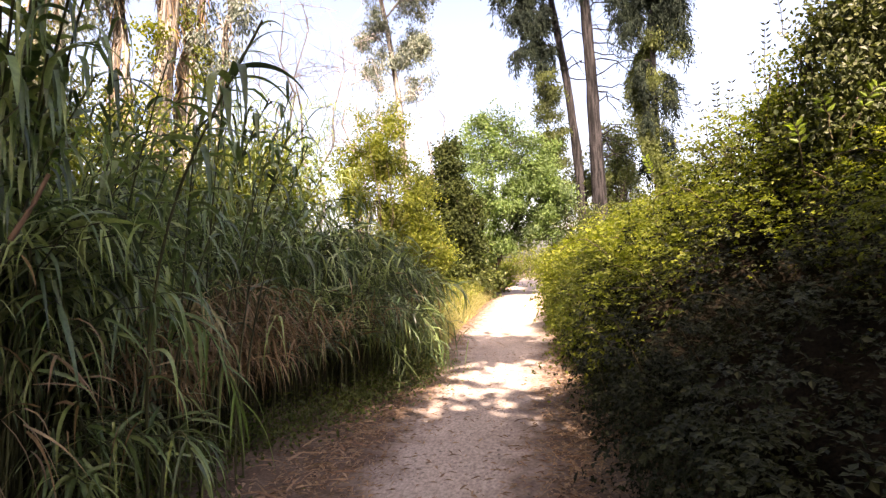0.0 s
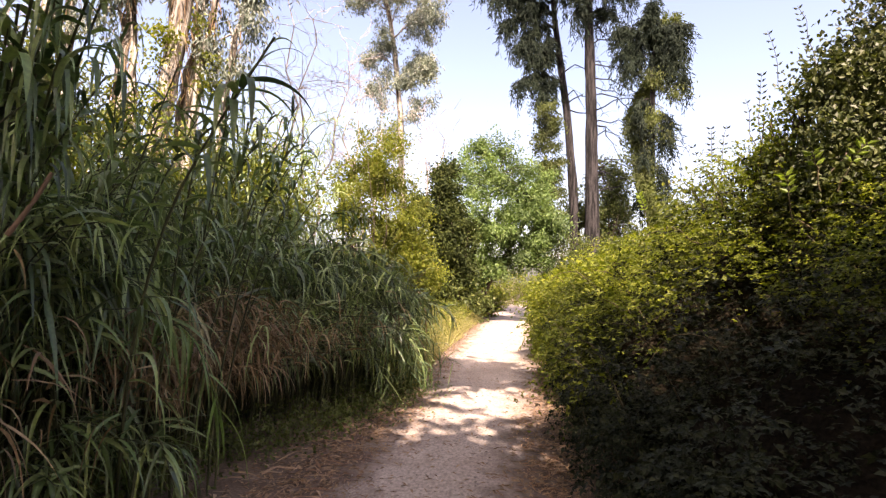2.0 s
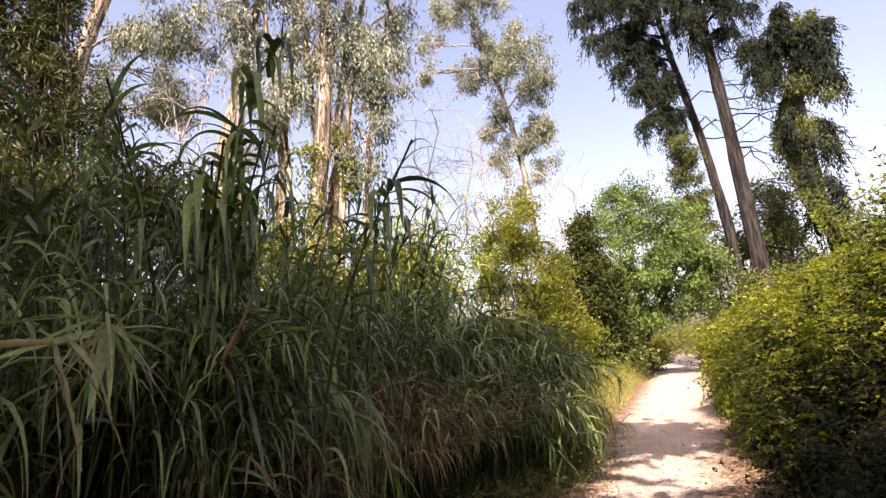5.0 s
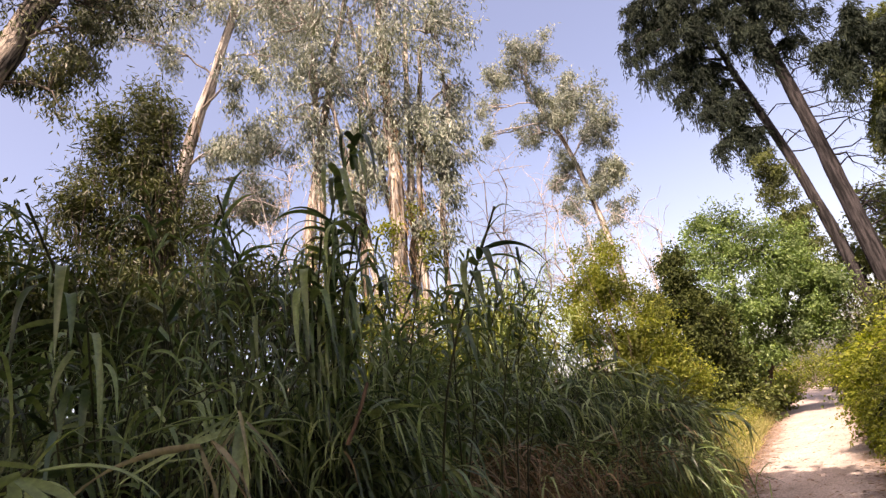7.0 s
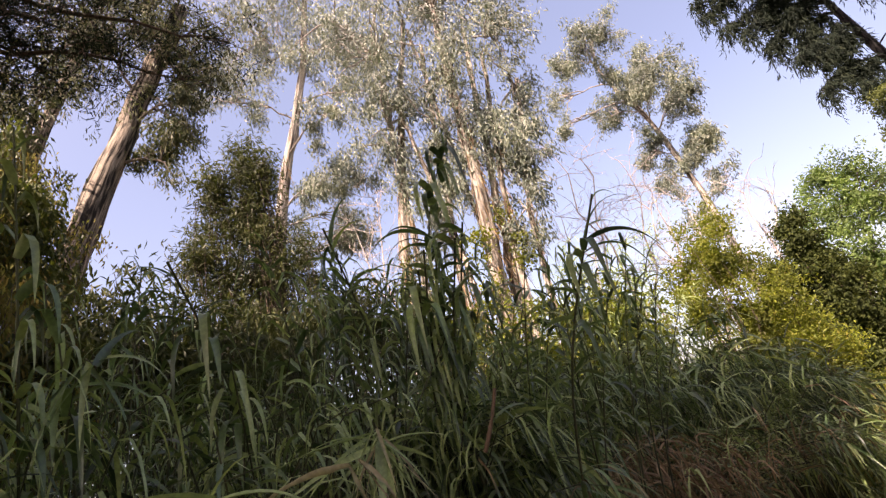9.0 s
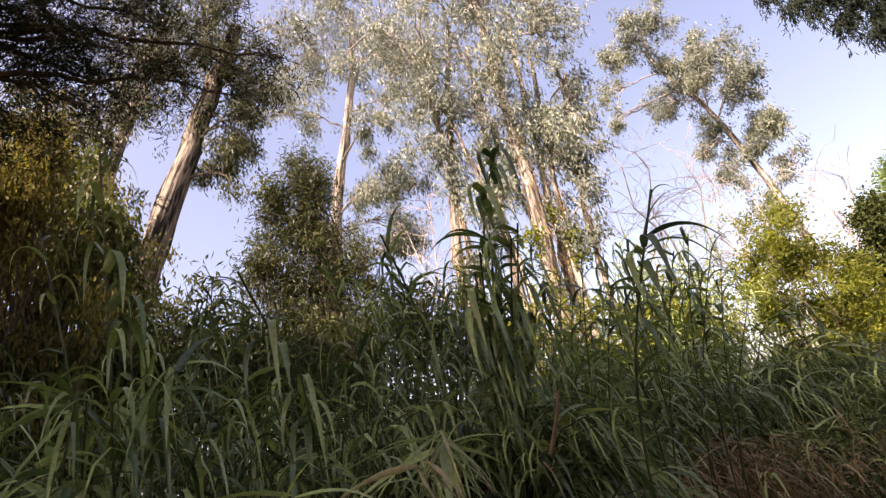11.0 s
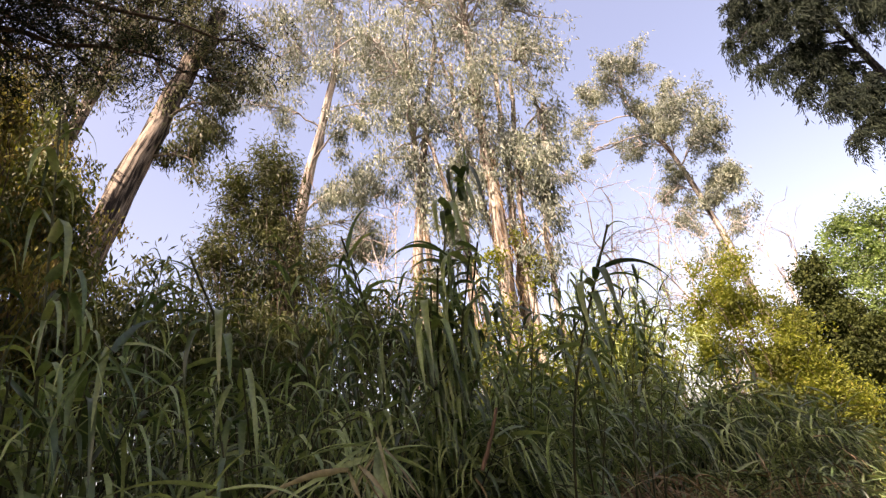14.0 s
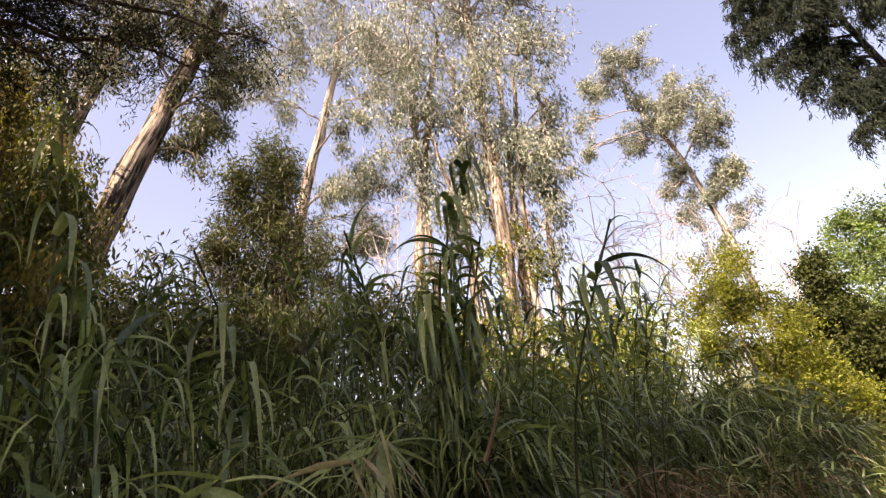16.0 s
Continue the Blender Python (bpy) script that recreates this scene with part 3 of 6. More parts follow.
# ---------------------------------------------------------------- trees
def tree(name, label, category, trunks, clumps, leaf, bark, seed, per=5, spread=0.12, size=(0.15, 0.03), hang=0.4, low=0.3, rise=0.6,
         limb=0.05, group="", climbers=(), climber_leaf=None, climber_size=(0.1, 0.07), twig=0.012, lumps=12, long=0.8, limb_bark=None, shreds=0):
    """trunks: lists of points with the radius at foot and top. clumps: (centre, radii, twig tips) of the crown. climbers: the same, on the trunk."""
    rng = np.random.RandomState(seed)
    lines = []
    th = thing(name, label, category, trunks[0][0][0], group)
    for pts, r0, r1 in trunks:
        line = smooth_line(pts, 28)
        s = np.linspace(0, 1, 28)
        rad = (r0 + (r1 - r0) * s ** 0.8) * (1 + 0.5 * np.exp(-s * 22)) * (1 + rng.normal(0, 0.03, 28))
        line = line + rng.normal(0, 0.02, line.shape) * np.minimum(1, s * 6)[:, None]
        lines.append((line, rad))
        v, f = tube_arrays([(line, rad)], 18)
        v = v + rng.normal(0, 0.014, v.shape) + np.tile(rng.normal(0, 0.02, (18, 3)) * [1, 1, 0], (28, 1))
        me = raw_mesh("trunk", v, f, bark, True)
        turn = np.linspace(0, 2 * np.pi, 18, endpoint=False)
        run = np.r_[0, np.cumsum(np.linalg.norm(np.diff(line, axis=0), axis=1))]
        g = np.stack([np.cos(turn)[None] * rad[:, None], np.sin(turn)[None] * rad[:, None], run[:, None] + 0 * turn[None]], -1) + line[0] * 3.7
        me.attributes.new("grain", "FLOAT_VECTOR", "POINT").data.foreach_set("vector", g.astype(np.float32).ravel())
        under(new("trunk", me), th)
    if shreds:
        strips = []
        for line, rad in lines:
            k = int(shreds * rad[0] / 0.3)
            q = rng.uniform(2, 20, k)
            j = q.astype(int)
            P = line[j] + (line[j + 1] - line[j]) * (q - j)[:, None]
            a = rng.uniform(0, 2 * np.pi, k)
            out = np.stack([np.cos(a), np.sin(a), 0 * a], 1)
            strips.append(blade_arrays(P + out * (rad[j] * 1.02)[:, None], out * 0.35 - UP + rng.normal(0, 0.15, (k, 3)), rng.uniform(0.2, 0.9, k), rng.uniform(0.014, 0.042, k), 0.6, 4, 1.5, rng))
        v, f = join(strips)
        tagged(under(new("peeling_bark", raw_mesh("peeling_bark", v, f, M_SHRED, True)), th), "brown bark peeling off in hanging strips", kind="stuff")
    allp = np.concatenate([l[int(len(l) * low):] for l, _ in lines])
    rads = np.concatenate([r[int(len(r) * low):] for _, r in lines])
    arrays = []
    for c, r, tips in clumps:
        c, r = np.array(c, float), np.array(r, float)
        d = np.linalg.norm(allp - (c - UP * np.linalg.norm(r) * 0.5), axis=1)
        j = int(np.argmin(d))
        main = curve_between(allp[j], c, rise * rng.uniform(0.2, 0.6), rng, 9)
        r0 = min(rads[j] * 0.7, limb * (1 + d[j] / 6))
        tubes = [(main, np.linspace(r0, r0 * 0.3, 9))]
        ends, subs = clump_points(rng, c, r, tips, lumps, long)
        for e in subs:
            k = rng.randint(3, 9)
            tubes.append((curve_between(main[k], e, 0.15 * rise, rng, 5, 0.12), np.linspace(twig * 1.2, twig * 0.4, 5)))
        v, f = tube_arrays(tubes, 5)
        under(new("limb", raw_mesh("limb", v, f, limb_bark or bark, True)), th)
        arrays.append(bough_leaves(rng, ends, per, spread, size[0], size[1], hang))
    if arrays:
        v, f = join(arrays)
        under(new("crown", raw_mesh("crown", v, f, leaf)), th)
    arrays = []
    for c, r, tips in climbers:
        ends, _ = clump_points(rng, np.array(c, float), np.array(r, float), tips)
        arrays.append(bough_leaves(rng, ends, 14, 0.13, climber_size[0], climber_size[1], 0.45))
    if arrays:
        v, f = join(arrays)
        under(new("climber", raw_mesh("climber", v, f, climber_leaf), ), th)["label"] = "leafy climber on the trunk"
    return th


def bush(name, label, category, clumps, leaf, seed, per=6, spread=0.1, size=(0.1, 0.06), hang=0.2, group="", bark=None, lumps=7):
    """A shrub: stems from the ground to each clump, and leaves."""
    rng = np.random.RandomState(seed)
    c0 = np.array(clumps[0][0], float)
    th = thing(name, label, category, (c0[0], c0[1], 0), group)
    arrays = []
    for c, r, tips in clumps:
        c, r = np.array(c, float), np.array(r, float)
        tubes = []
        ends, _ = clump_points(rng, c, r, tips, lumps)
        ends[:, 2] = np.maximum(ends[:, 2], 0.05)
        root = np.array([c[0] * 0.6 + c0[0] * 0.4, c[1] * 0.6 + c0[1] * 0.4, 0.0])
        for e in ends[:: max(1, tips // 16)]:
            tubes.append((curve_between(root + rng.normal(0, 0.1, 3) * [1, 1, 0], e, 0.2, rng, 6), np.linspace(0.03, 0.005, 6)))
        v, f = tube_arrays(tubes, 5)
        tagged(under(new("stem_mass", raw_mesh("stem_mass", v, f, bark or M_BARK_DARK, True)), th), kind="stuff")
        arrays.append(bough_leaves(rng, ends, per, spread, size[0], size[1], hang))
    v, f = join(arrays)
    under(new("foliage", raw_mesh("foliage", v, f, leaf)), th)
    return th


# gum trees
GUM = "gum trees behind the reeds"
tree("gum_tree", "tall pale-barked gum tree with several trunks and hanging climbers", "tree",
     [([(-8.95, 10.7, 0), (-8.74, 10.88, 5.4), (-8.43, 11.1, 8.1), (-8.26, 11.2, 12.2), (-7.8, 11.6, 19)], 0.30, 0.07),
      ([(-8.8, 11.5, 0), (-8.68, 11.55, 5.5), (-8.39, 11.75, 8.6), (-7.6, 12.1, 15)], 0.24, 0.05),
      ([(-11.2, 9.8, 0), (-11.14, 10.0, 7.7), (-10.6, 10.57, 11.3), (-9.5, 11.5, 17)], 0.24, 0.05),
      ([(-9.9, 10.6, 0), (-9.8, 10.7, 6.5), (-9.3, 11, 11), (-8.9, 11.2, 15)], 0.16, 0.04),
      ([(-9.2, 10.6, 0), (-9.3, 10.6, 7), (-9.9, 10.3, 13)], 0.10, 0.03), ([(-8.5, 11.2, 0), (-8.1, 11.4, 7), (-7.2, 12, 13.5)], 0.11, 0.03),
      ([(-10.8, 10.1, 0), (-10.7, 10.2, 8), (-10.2, 10.3, 14)], 0.12, 0.03), ([(-9.0, 11.3, 0), (-8.9, 11.3, 8), (-9.2, 11.2, 16)], 0.09, 0.03), ([(-8.2, 11.6, 0), (-7.6, 11.9, 7.5), (-6.6, 12.4, 12)], 0.09, 0.03)],
     [((-9.9, 10.0, 15.3), (1.7, 1.7, 1.8), 330), ((-8.0, 11.4, 16.5), (1.9, 1.9, 2.0), 360), ((-6.4, 12.4, 14.3), (1.2, 1.2, 1.7), 220),
      ((-6.7, 12.2, 11.8), (0.9, 1.0, 1.2), 130), ((-10.0, 9.8, 12.6), (1.2, 1.2, 1.2), 150), ((-8.3, 11.2, 13.2), (1.4, 1.4, 1.5), 200),
      ((-9.2, 11, 19), (2.6, 2.6, 1.8), 330), ((-7.0, 12, 18.4), (1.8, 1.8, 1.6), 240), ((-7.1, 11.9, 9.3), (0.7, 0.7, 1.0), 90), ((-9.4, 10.5, 10.3), (0.7, 0.7, 1.2), 60), ((-7.4, 11.8, 10.6), (0.8, 0.8, 1.4), 90), ((-8.9, 10.9, 11.6), (1.2, 1.0, 1.6), 130), ((-10.4, 9.9, 10.2), (0.6, 0.6, 1.6), 60), ((-6.3, 12.6, 16.6), (1.4, 1.4, 1.5), 160), ((-10.9, 9.4, 17.2), (1.6, 1.6, 1.6), 200),
      ((-7.3, 11.9, 8.0), (0.7, 0.7, 1.2), 110), ((-6.9, 12.2, 10.0), (0.9, 0.8, 1.2), 120), ((-9.0, 10.8, 9.0), (0.9, 0.7, 1.2), 120), ((-9.9, 10.3, 8.4), (0.7, 0.6, 1.4), 100), ((-8.2, 11.3, 10.4), (0.9, 0.8, 1.4), 130), ((-10.4, 10.0, 11.6), (0.9, 0.8, 1.2), 110), ((-8.0, 11.4, 7.0), (0.5, 0.5, 1.0), 60)],
     M_EUC, M_BARK_EUC, 21, per=15, spread=0.13, size=(0.18, 0.046), hang=0.5, lumps=13, long=1.15, twig=0.034, limb_bark=M_BRANCH_PALE, limb=0.055, group=GUM, shreds=330,
     climbers=[((-8.6, 10.7, 6.6), (0.35, 0.35, 1.6), 60), ((-11.1, 10, 7.2), (0.35, 0.35, 1.6), 60), ((-9.6, 10.6, 5.0), (0.7, 0.5, 1.2), 70), ((-7.9, 11.5, 6.6), (0.4, 0.4, 1.2), 40)], climber_leaf=M_YELLOW)
tree("gum_tree", "slender gum tree with an orange-brown upper trunk", "tree",
     [([(-18.0, 8.8, 0), (-17.81, 9.16, 9), (-17.4, 9.9, 13.8), (-16.4, 11.5, 20), (-15.8, 12.2, 25)], 0.36, 0.08)],
     [((-17.2, 9.8, 23.0), (2.4, 2.2, 2.3), 330), ((-15.2, 12.6, 21.8), (1.8, 1.8, 2.2), 260), ((-14.6, 13.6, 18.5), (1.3, 1.3, 1.6), 150),
      ((-18.2, 8.9, 19.2), (1.2, 1.2, 1.6), 150), ((-15.9, 12.1, 14.2), (1.3, 1.2, 2.0), 170), ((-16.0, 11.9, 11.2), (1.2, 1.2, 1.2), 100), ((-16.2, 11.5, 26), (2.5, 2.5, 1.6), 250),
      ((-16.15, 11.08, 13.69), (1.1, 1.1, 1.0), 110), ((-16.2, 12.11, 12.56), (1.1, 1.1, 1.0), 90), ((-17.34, 10.93, 12.08), (1.1, 1.1, 1.0), 80), ((-13.85, 11.08, 16.25), (1.1, 1.1, 1.0), 90)],
     M_EUC, M_BARK_EUC, 22, per=20, spread=0.15, size=(0.22, 0.055), hang=0.5, lumps=14, long=1.15, twig=0.026, limb_bark=M_BRANCH_PALE, group=GUM, limb=0.035, shreds=60)
tree("gum_tree", "big leaning gum tree with peeling sunlit bark", "tree",
     [([(-15.2, -0.5, 0), (-14.94, 1.98, 8.4), (-14.87, 2.52, 10.2), (-14.74, 3.24, 12.6), (-14.5, 4.03, 15.1), (-14.1, 5.3, 19)], 0.56, 0.26)],
     [((-13.6, 4.6, 14.0), (1.2, 1.0, 1.2), 150), ((-13.8, 5.2, 16.6), (1.6, 1.5, 1.3), 220), ((-14.4, 4.2, 19), (2.2, 2.0, 1.8), 300), ((-14.5, 2.4, 17), (1.6, 1.5, 1.6), 220),
      ((-14.2, 4.3, 12.2), (0.8, 0.7, 1.0), 110)],
     M_GUM_DARK, M_BARK_ROUGH, 23, per=20, spread=0.15, size=(0.21, 0.052), hang=0.5, lumps=14, long=1.15, twig=0.026, limb_bark=M_BARK_ROUGH, low=0.5, group=GUM)
tree("gum_tree", "leaning gum tree half hidden by other crowns", "tree",
     [([(-18.3, -2.2, 0), (-18.07, 1.08, 12.4), (-18, 1.85, 15.3), (-17.9, 2.65, 18.2), (-17.7, 3.2, 21)], 0.38, 0.15)],
     [((-17.6, 0.2, 15.5), (2.0, 1.8, 2.2), 300), ((-17.8, 2.8, 20), (2.2, 2, 2), 280), ((-17.2, -0.8, 12.2), (1.8, 1.6, 2.0), 260), ((-17, 1.6, 11), (1.2, 1, 1.4), 120),
      ((-12.52, -0.36, 11.8), (0.6, 0.6, 0.84), 26), ((-13.23, 0.63, 12.49), (0.6, 0.6, 0.84), 26), ((-12.82, 1.25, 12.89), (0.5, 0.5, 0.7), 24), ((-13.95, 0.82, 11.54), (0.45, 0.45, 0.63), 22), ((-13.8, -0.25, 10.01), (0.5, 0.5, 0.7), 24), ((-14.33, 1.42, 10.91), (0.4, 0.4, 0.56), 18), ((-14.74, 0.61, 10.35), (0.45, 0.45, 0.63), 22)],
     M_GUM_DARK, M_BARK_ROUGH, 24, per=20, spread=0.15, size=(0.22, 0.055), hang=0.5, lumps=14, long=1.15, twig=0.026, limb_bark=M_BARK_ROUGH, low=0.4, group=GUM)
tree("gum_tree", "gum tree with an open airy crown in the sun", "tree",
     [([(-6.3, 25.2, 0), (-6.58, 25.0, 8.6), (-6.64, 25, 10.3), (-7.05, 24.9, 13), (-7.2, 24.87, 15), (-8.0, 24.6, 17), (-8.35, 24.5, 18.8), (-8.0, 24.6, 20.5)], 0.25, 0.04)],
     [((-7.6, 24.8, 20.6), (1.3, 1.2, 1.0), 130), ((-9.6, 24.1, 20.0), (1.1, 1.0, 1.3), 120), ((-6.0, 25.2, 17.4), (1.3, 1.2, 0.9), 150), ((-7.4, 24.8, 16.4), (1.4, 1.2, 0.9), 150),
      ((-5.4, 25.3, 15.3), (0.9, 0.9, 1.2), 110), ((-9.2, 24.2, 15.8), (0.9, 0.9, 1.1), 80), ((-6.0, 25.1, 12.4), (0.8, 0.8, 1.5), 90), ((-7.8, 24.7, 11.4), (0.8, 0.8, 1.0), 70),
      ((-10.6, 23.6, 17.8), (0.6, 0.6, 1.0), 40), ((-5.9, 25.1, 10.2), (0.6, 0.6, 0.9), 50), ((-6.9, 24.9, 8.8), (0.6, 0.6, 1.0), 60), ((-6.1, 25.1, 11.4), (0.6, 0.6, 1.0), 60), ((-7.4, 24.8, 13.2), (0.7, 0.7, 1.0), 70),
      ((-7.46, 21.27, 18.09), (0.9, 0.9, 0.765), 90), ((-7.23, 22.38, 16.64), (0.75, 0.75, 0.6375), 70), ((-10.21, 21.99, 15.46), (0.45, 0.45, 0.3825), 30), ((-5.43, 24.13, 14.5), (1.0, 1.0, 0.85), 90), ((-5.34, 25.16, 12.39), (0.7, 0.7, 0.595), 60), ((-7.98, 24.36, 12.62), (0.55, 0.55, 0.4675), 40), ((-6.0, 23.45, 15.48), (0.9, 0.9, 0.765), 80)],
     M_EUC, M_BARK_EUC, 25, per=22, spread=0.14, size=(0.20, 0.055), hang=0.45, lumps=11, long=1.0, twig=0.03, limb_bark=M_BRANCH_PALE, group=GUM, limb=0.03)

# conifers beside the path's far end
CON = "conifers by the path"


def conifer(label, trunk, boughs, seed, climbers=(), climber_leaf=None, dead=0, wrap=()):
    """boughs: (tip, how many hanging sprays). Boughs leave the trunk and carry hanging sprays of needles."""
    rng = np.random.RandomState(seed)
    pts, r0, r1 = trunk
    th = thing("conifer", label, "tree", pts[0], CON)
    line = smooth_line(pts, 30)
    rad = np.linspace(r0, r1, 30) * (1 + 0.4 * np.exp(-np.linspace(0, 1, 30) * 25))
    v, f = tube_arrays([(line, rad)], 14)
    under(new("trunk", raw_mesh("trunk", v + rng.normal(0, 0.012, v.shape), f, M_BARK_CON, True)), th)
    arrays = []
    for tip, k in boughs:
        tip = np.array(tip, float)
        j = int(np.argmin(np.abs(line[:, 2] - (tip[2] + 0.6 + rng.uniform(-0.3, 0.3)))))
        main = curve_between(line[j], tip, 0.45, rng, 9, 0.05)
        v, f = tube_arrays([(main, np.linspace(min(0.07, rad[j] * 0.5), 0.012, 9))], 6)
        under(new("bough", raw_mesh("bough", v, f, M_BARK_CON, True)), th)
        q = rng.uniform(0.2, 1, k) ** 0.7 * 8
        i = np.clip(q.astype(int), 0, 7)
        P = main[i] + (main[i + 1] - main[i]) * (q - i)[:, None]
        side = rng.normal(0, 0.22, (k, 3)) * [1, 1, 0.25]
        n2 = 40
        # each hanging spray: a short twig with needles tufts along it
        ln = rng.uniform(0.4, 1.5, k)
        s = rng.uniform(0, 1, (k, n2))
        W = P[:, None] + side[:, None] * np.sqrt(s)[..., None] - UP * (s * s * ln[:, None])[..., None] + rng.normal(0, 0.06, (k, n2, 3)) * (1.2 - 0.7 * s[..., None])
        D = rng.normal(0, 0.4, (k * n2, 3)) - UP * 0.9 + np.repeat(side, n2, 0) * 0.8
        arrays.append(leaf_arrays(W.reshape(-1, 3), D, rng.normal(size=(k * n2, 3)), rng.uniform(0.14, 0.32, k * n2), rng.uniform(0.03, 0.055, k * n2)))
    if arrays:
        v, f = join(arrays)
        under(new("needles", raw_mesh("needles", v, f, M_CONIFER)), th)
    arrays = []
    for tip, k in wrap:
        tip = np.array(tip, float)
        j = int(np.argmin(np.abs(line[:, 2] - tip[2])))
        q = rng.uniform(0.15, 1, (k, 1)) ** 0.6
        P = line[j] + (tip - line[j]) * q + UP * 0.25 * np.sin(np.pi * q) + rng.normal(0, 0.1, (k, 3))
        n2 = 18
        d = rng.uniform(0, 1, (k, n2, 1)) * rng.uniform(0.15, 0.75, (k, 1, 1))
        W = P[:, None] + unit(tip - line[j]) * d * 0.4 - UP * d * 0.8 + rng.normal(0, 0.07, (k, n2, 3))
        arrays.append(leaf_arrays(W.reshape(-1, 3), rng.normal(0, 0.5, (k * n2, 3)) - UP * 0.6, rng.normal(size=(k * n2, 3)) + UP * 0.5, rng.uniform(0.1, 0.22, k * n2), rng.uniform(0.036, 0.07, k * n2)))
    if arrays:
        v, f = join(arrays)
        under(new("climber", raw_mesh("climber", v, f, climber_leaf)), th)["label"] = "yellow-green climber hanging over the boughs"
    for _ in range(dead):
        w = rng.uniform(6, 20)
        j = int(w)
        root = line[j] + (line[j + 1] - line[j]) * (w - j)
        a = rng.uniform(-0.6, 0.9)
        tip = root + np.array([math.cos(a), math.sin(a) * 0.6, rng.uniform(-0.75, 0.0)]) * rng.uniform(0.8, 3.2)
        m = curve_between(root, tip, rng.uniform(0.1, 0.7), rng, 7, 0.12)
        tubes = [(m, np.linspace(0.035, 0.008, 7))]
        for _ in range(7):
            i = rng.randint(2, 7)
            tubes.append((curve_between(m[i], m[i] + rng.normal(0, 0.3, 3) - UP * 0.15, 0.05, rng, 4), np.linspace(0.009, 0.003, 4)))
        v, f = tube_arrays(tubes, 5)
        tagged(under(new("dead_branch", raw_mesh("dead_branch", v, f, M_BARK_CON, True)), th), kind="stuff")
    arrays = []
    for c, r, tips in climbers:
        ends, _ = clump_points(rng, np.array(c, float), np.array(r, float), tips)
        arrays.append(bough_leaves(rng, ends, 26, 0.17, 0.12, 0.055, 0.5))
    if arrays:
        v, f = join(arrays)
        under(new("climber", raw_mesh("climber", v, f, climber_leaf)), th)["label"] = "leafy climber wrapped round the tree"
    return th


conifer("tall conifer with a bare grey trunk and dead lower branches", ([(2.5, 23.9, 0), (2.48, 23.85, 4.4), (2.44, 23.85, 9.4), (2.3, 23.86, 14), (2.1, 23.9, 22)], 0.36, 0.1),
        [((3.4, 23.2, 13.4), 26), ((4.2, 23.0, 14.2), 30), ((1.0, 23.2, 14.5), 30), ((0.2, 23.0, 15.6), 36), ((3.6, 23.4, 15.8), 36), ((1.6, 22.6, 13.2), 20),
         ((-1.2, 22.9, 16.4), 44), ((-2.4, 22.8, 16.6), 40), ((4.4, 23.4, 17.4), 40), ((0.4, 22.4, 17.6), 40), ((2.6, 22.0, 16.4), 40), ((-1.6, 22.8, 18.6), 44), ((3.6, 22.6, 19), 40), ((0.6, 23, 20), 44), ((2.6, 22.8, 21), 40), ((1.8, 22.4, 14.2), 50), ((2.8, 22.2, 15.2), 50), ((1.2, 22.8, 16.6), 50), ((1.4, 22.6, 15.4), 50), ((3.2, 22.5, 14.6), 40), ((-0.4, 22.6, 16.0), 60), ((4.0, 22.8, 15.6), 50), ((1.0, 22.2, 18.8), 60), ((2.4, 22.2, 18.2), 60), ((-0.8, 22.6, 17.4), 60), ((4.6, 22.9, 18.4), 50)], 31, dead=22)
conifer("slanting conifer with drooping dark curtains of needles", ([(2.0, 25.0, 0), (1.76, 24.92, 5.8), (1.44, 24.94, 9.8), (0.9, 24.97, 13.7), (0.4, 25, 19)], 0.27, 0.08),
        [((-0.9, 23.4, 10.6), 60), ((-0.3, 23.6, 11.6), 60), ((-1.5, 23.2, 13.4), 60), ((-0.5, 23.8, 13.0), 46), ((-2.4, 23.0, 15.0), 60), ((-1.2, 23.4, 15.2), 56), ((-2.9, 22.9, 17.0), 60),
         ((-1.8, 23.4, 17.6), 60), ((0.2, 23.9, 10.2), 40), ((0.3, 23.8, 12.2), 34), ((-0.2, 24, 16.4), 44), ((-0.6, 23.6, 18.6), 60), ((-2.2, 23.0, 18.8), 60), ((-1.0, 23.2, 12.2), 60), ((-0.4, 23.4, 14.2), 60), ((-1.8, 23, 14.4), 60), ((-3.0, 22.8, 16.0), 50), ((-2.6, 22.8, 18.0), 50)], 32,
        climbers=[((0.6, 24.4, 6.2), (0.45, 0.45, 1.7), 150), ((0.55, 24.4, 8.6), (0.4, 0.4, 1.2), 100), ((0.8, 24.4, 4.4), (0.5, 0.45, 1.2), 110), ((0.3, 24.4, 9.8), (0.3, 0.3, 0.8), 50)], climber_leaf=M_IVYSUN, dead=5,
        wrap=[((0.34, 23.24, 9.6), 24), ((0.66, 23.47, 8.89), 24), ((0.02, 23.63, 8.39), 24), ((0.49, 23.77, 7.87), 24), ((0.82, 23.92, 7.24), 24), ((0.07, 23.97, 7.07), 24), ((0.54, 24.11, 6.42), 24), ((0.88, 24.22, 5.77), 24), ((0.13, 24.23, 5.84), 24), ((0.34, 24.35, 5.07), 24), ((0.68, 24.43, 4.41), 24), ((-0.07, 24.41, 4.59), 24)])
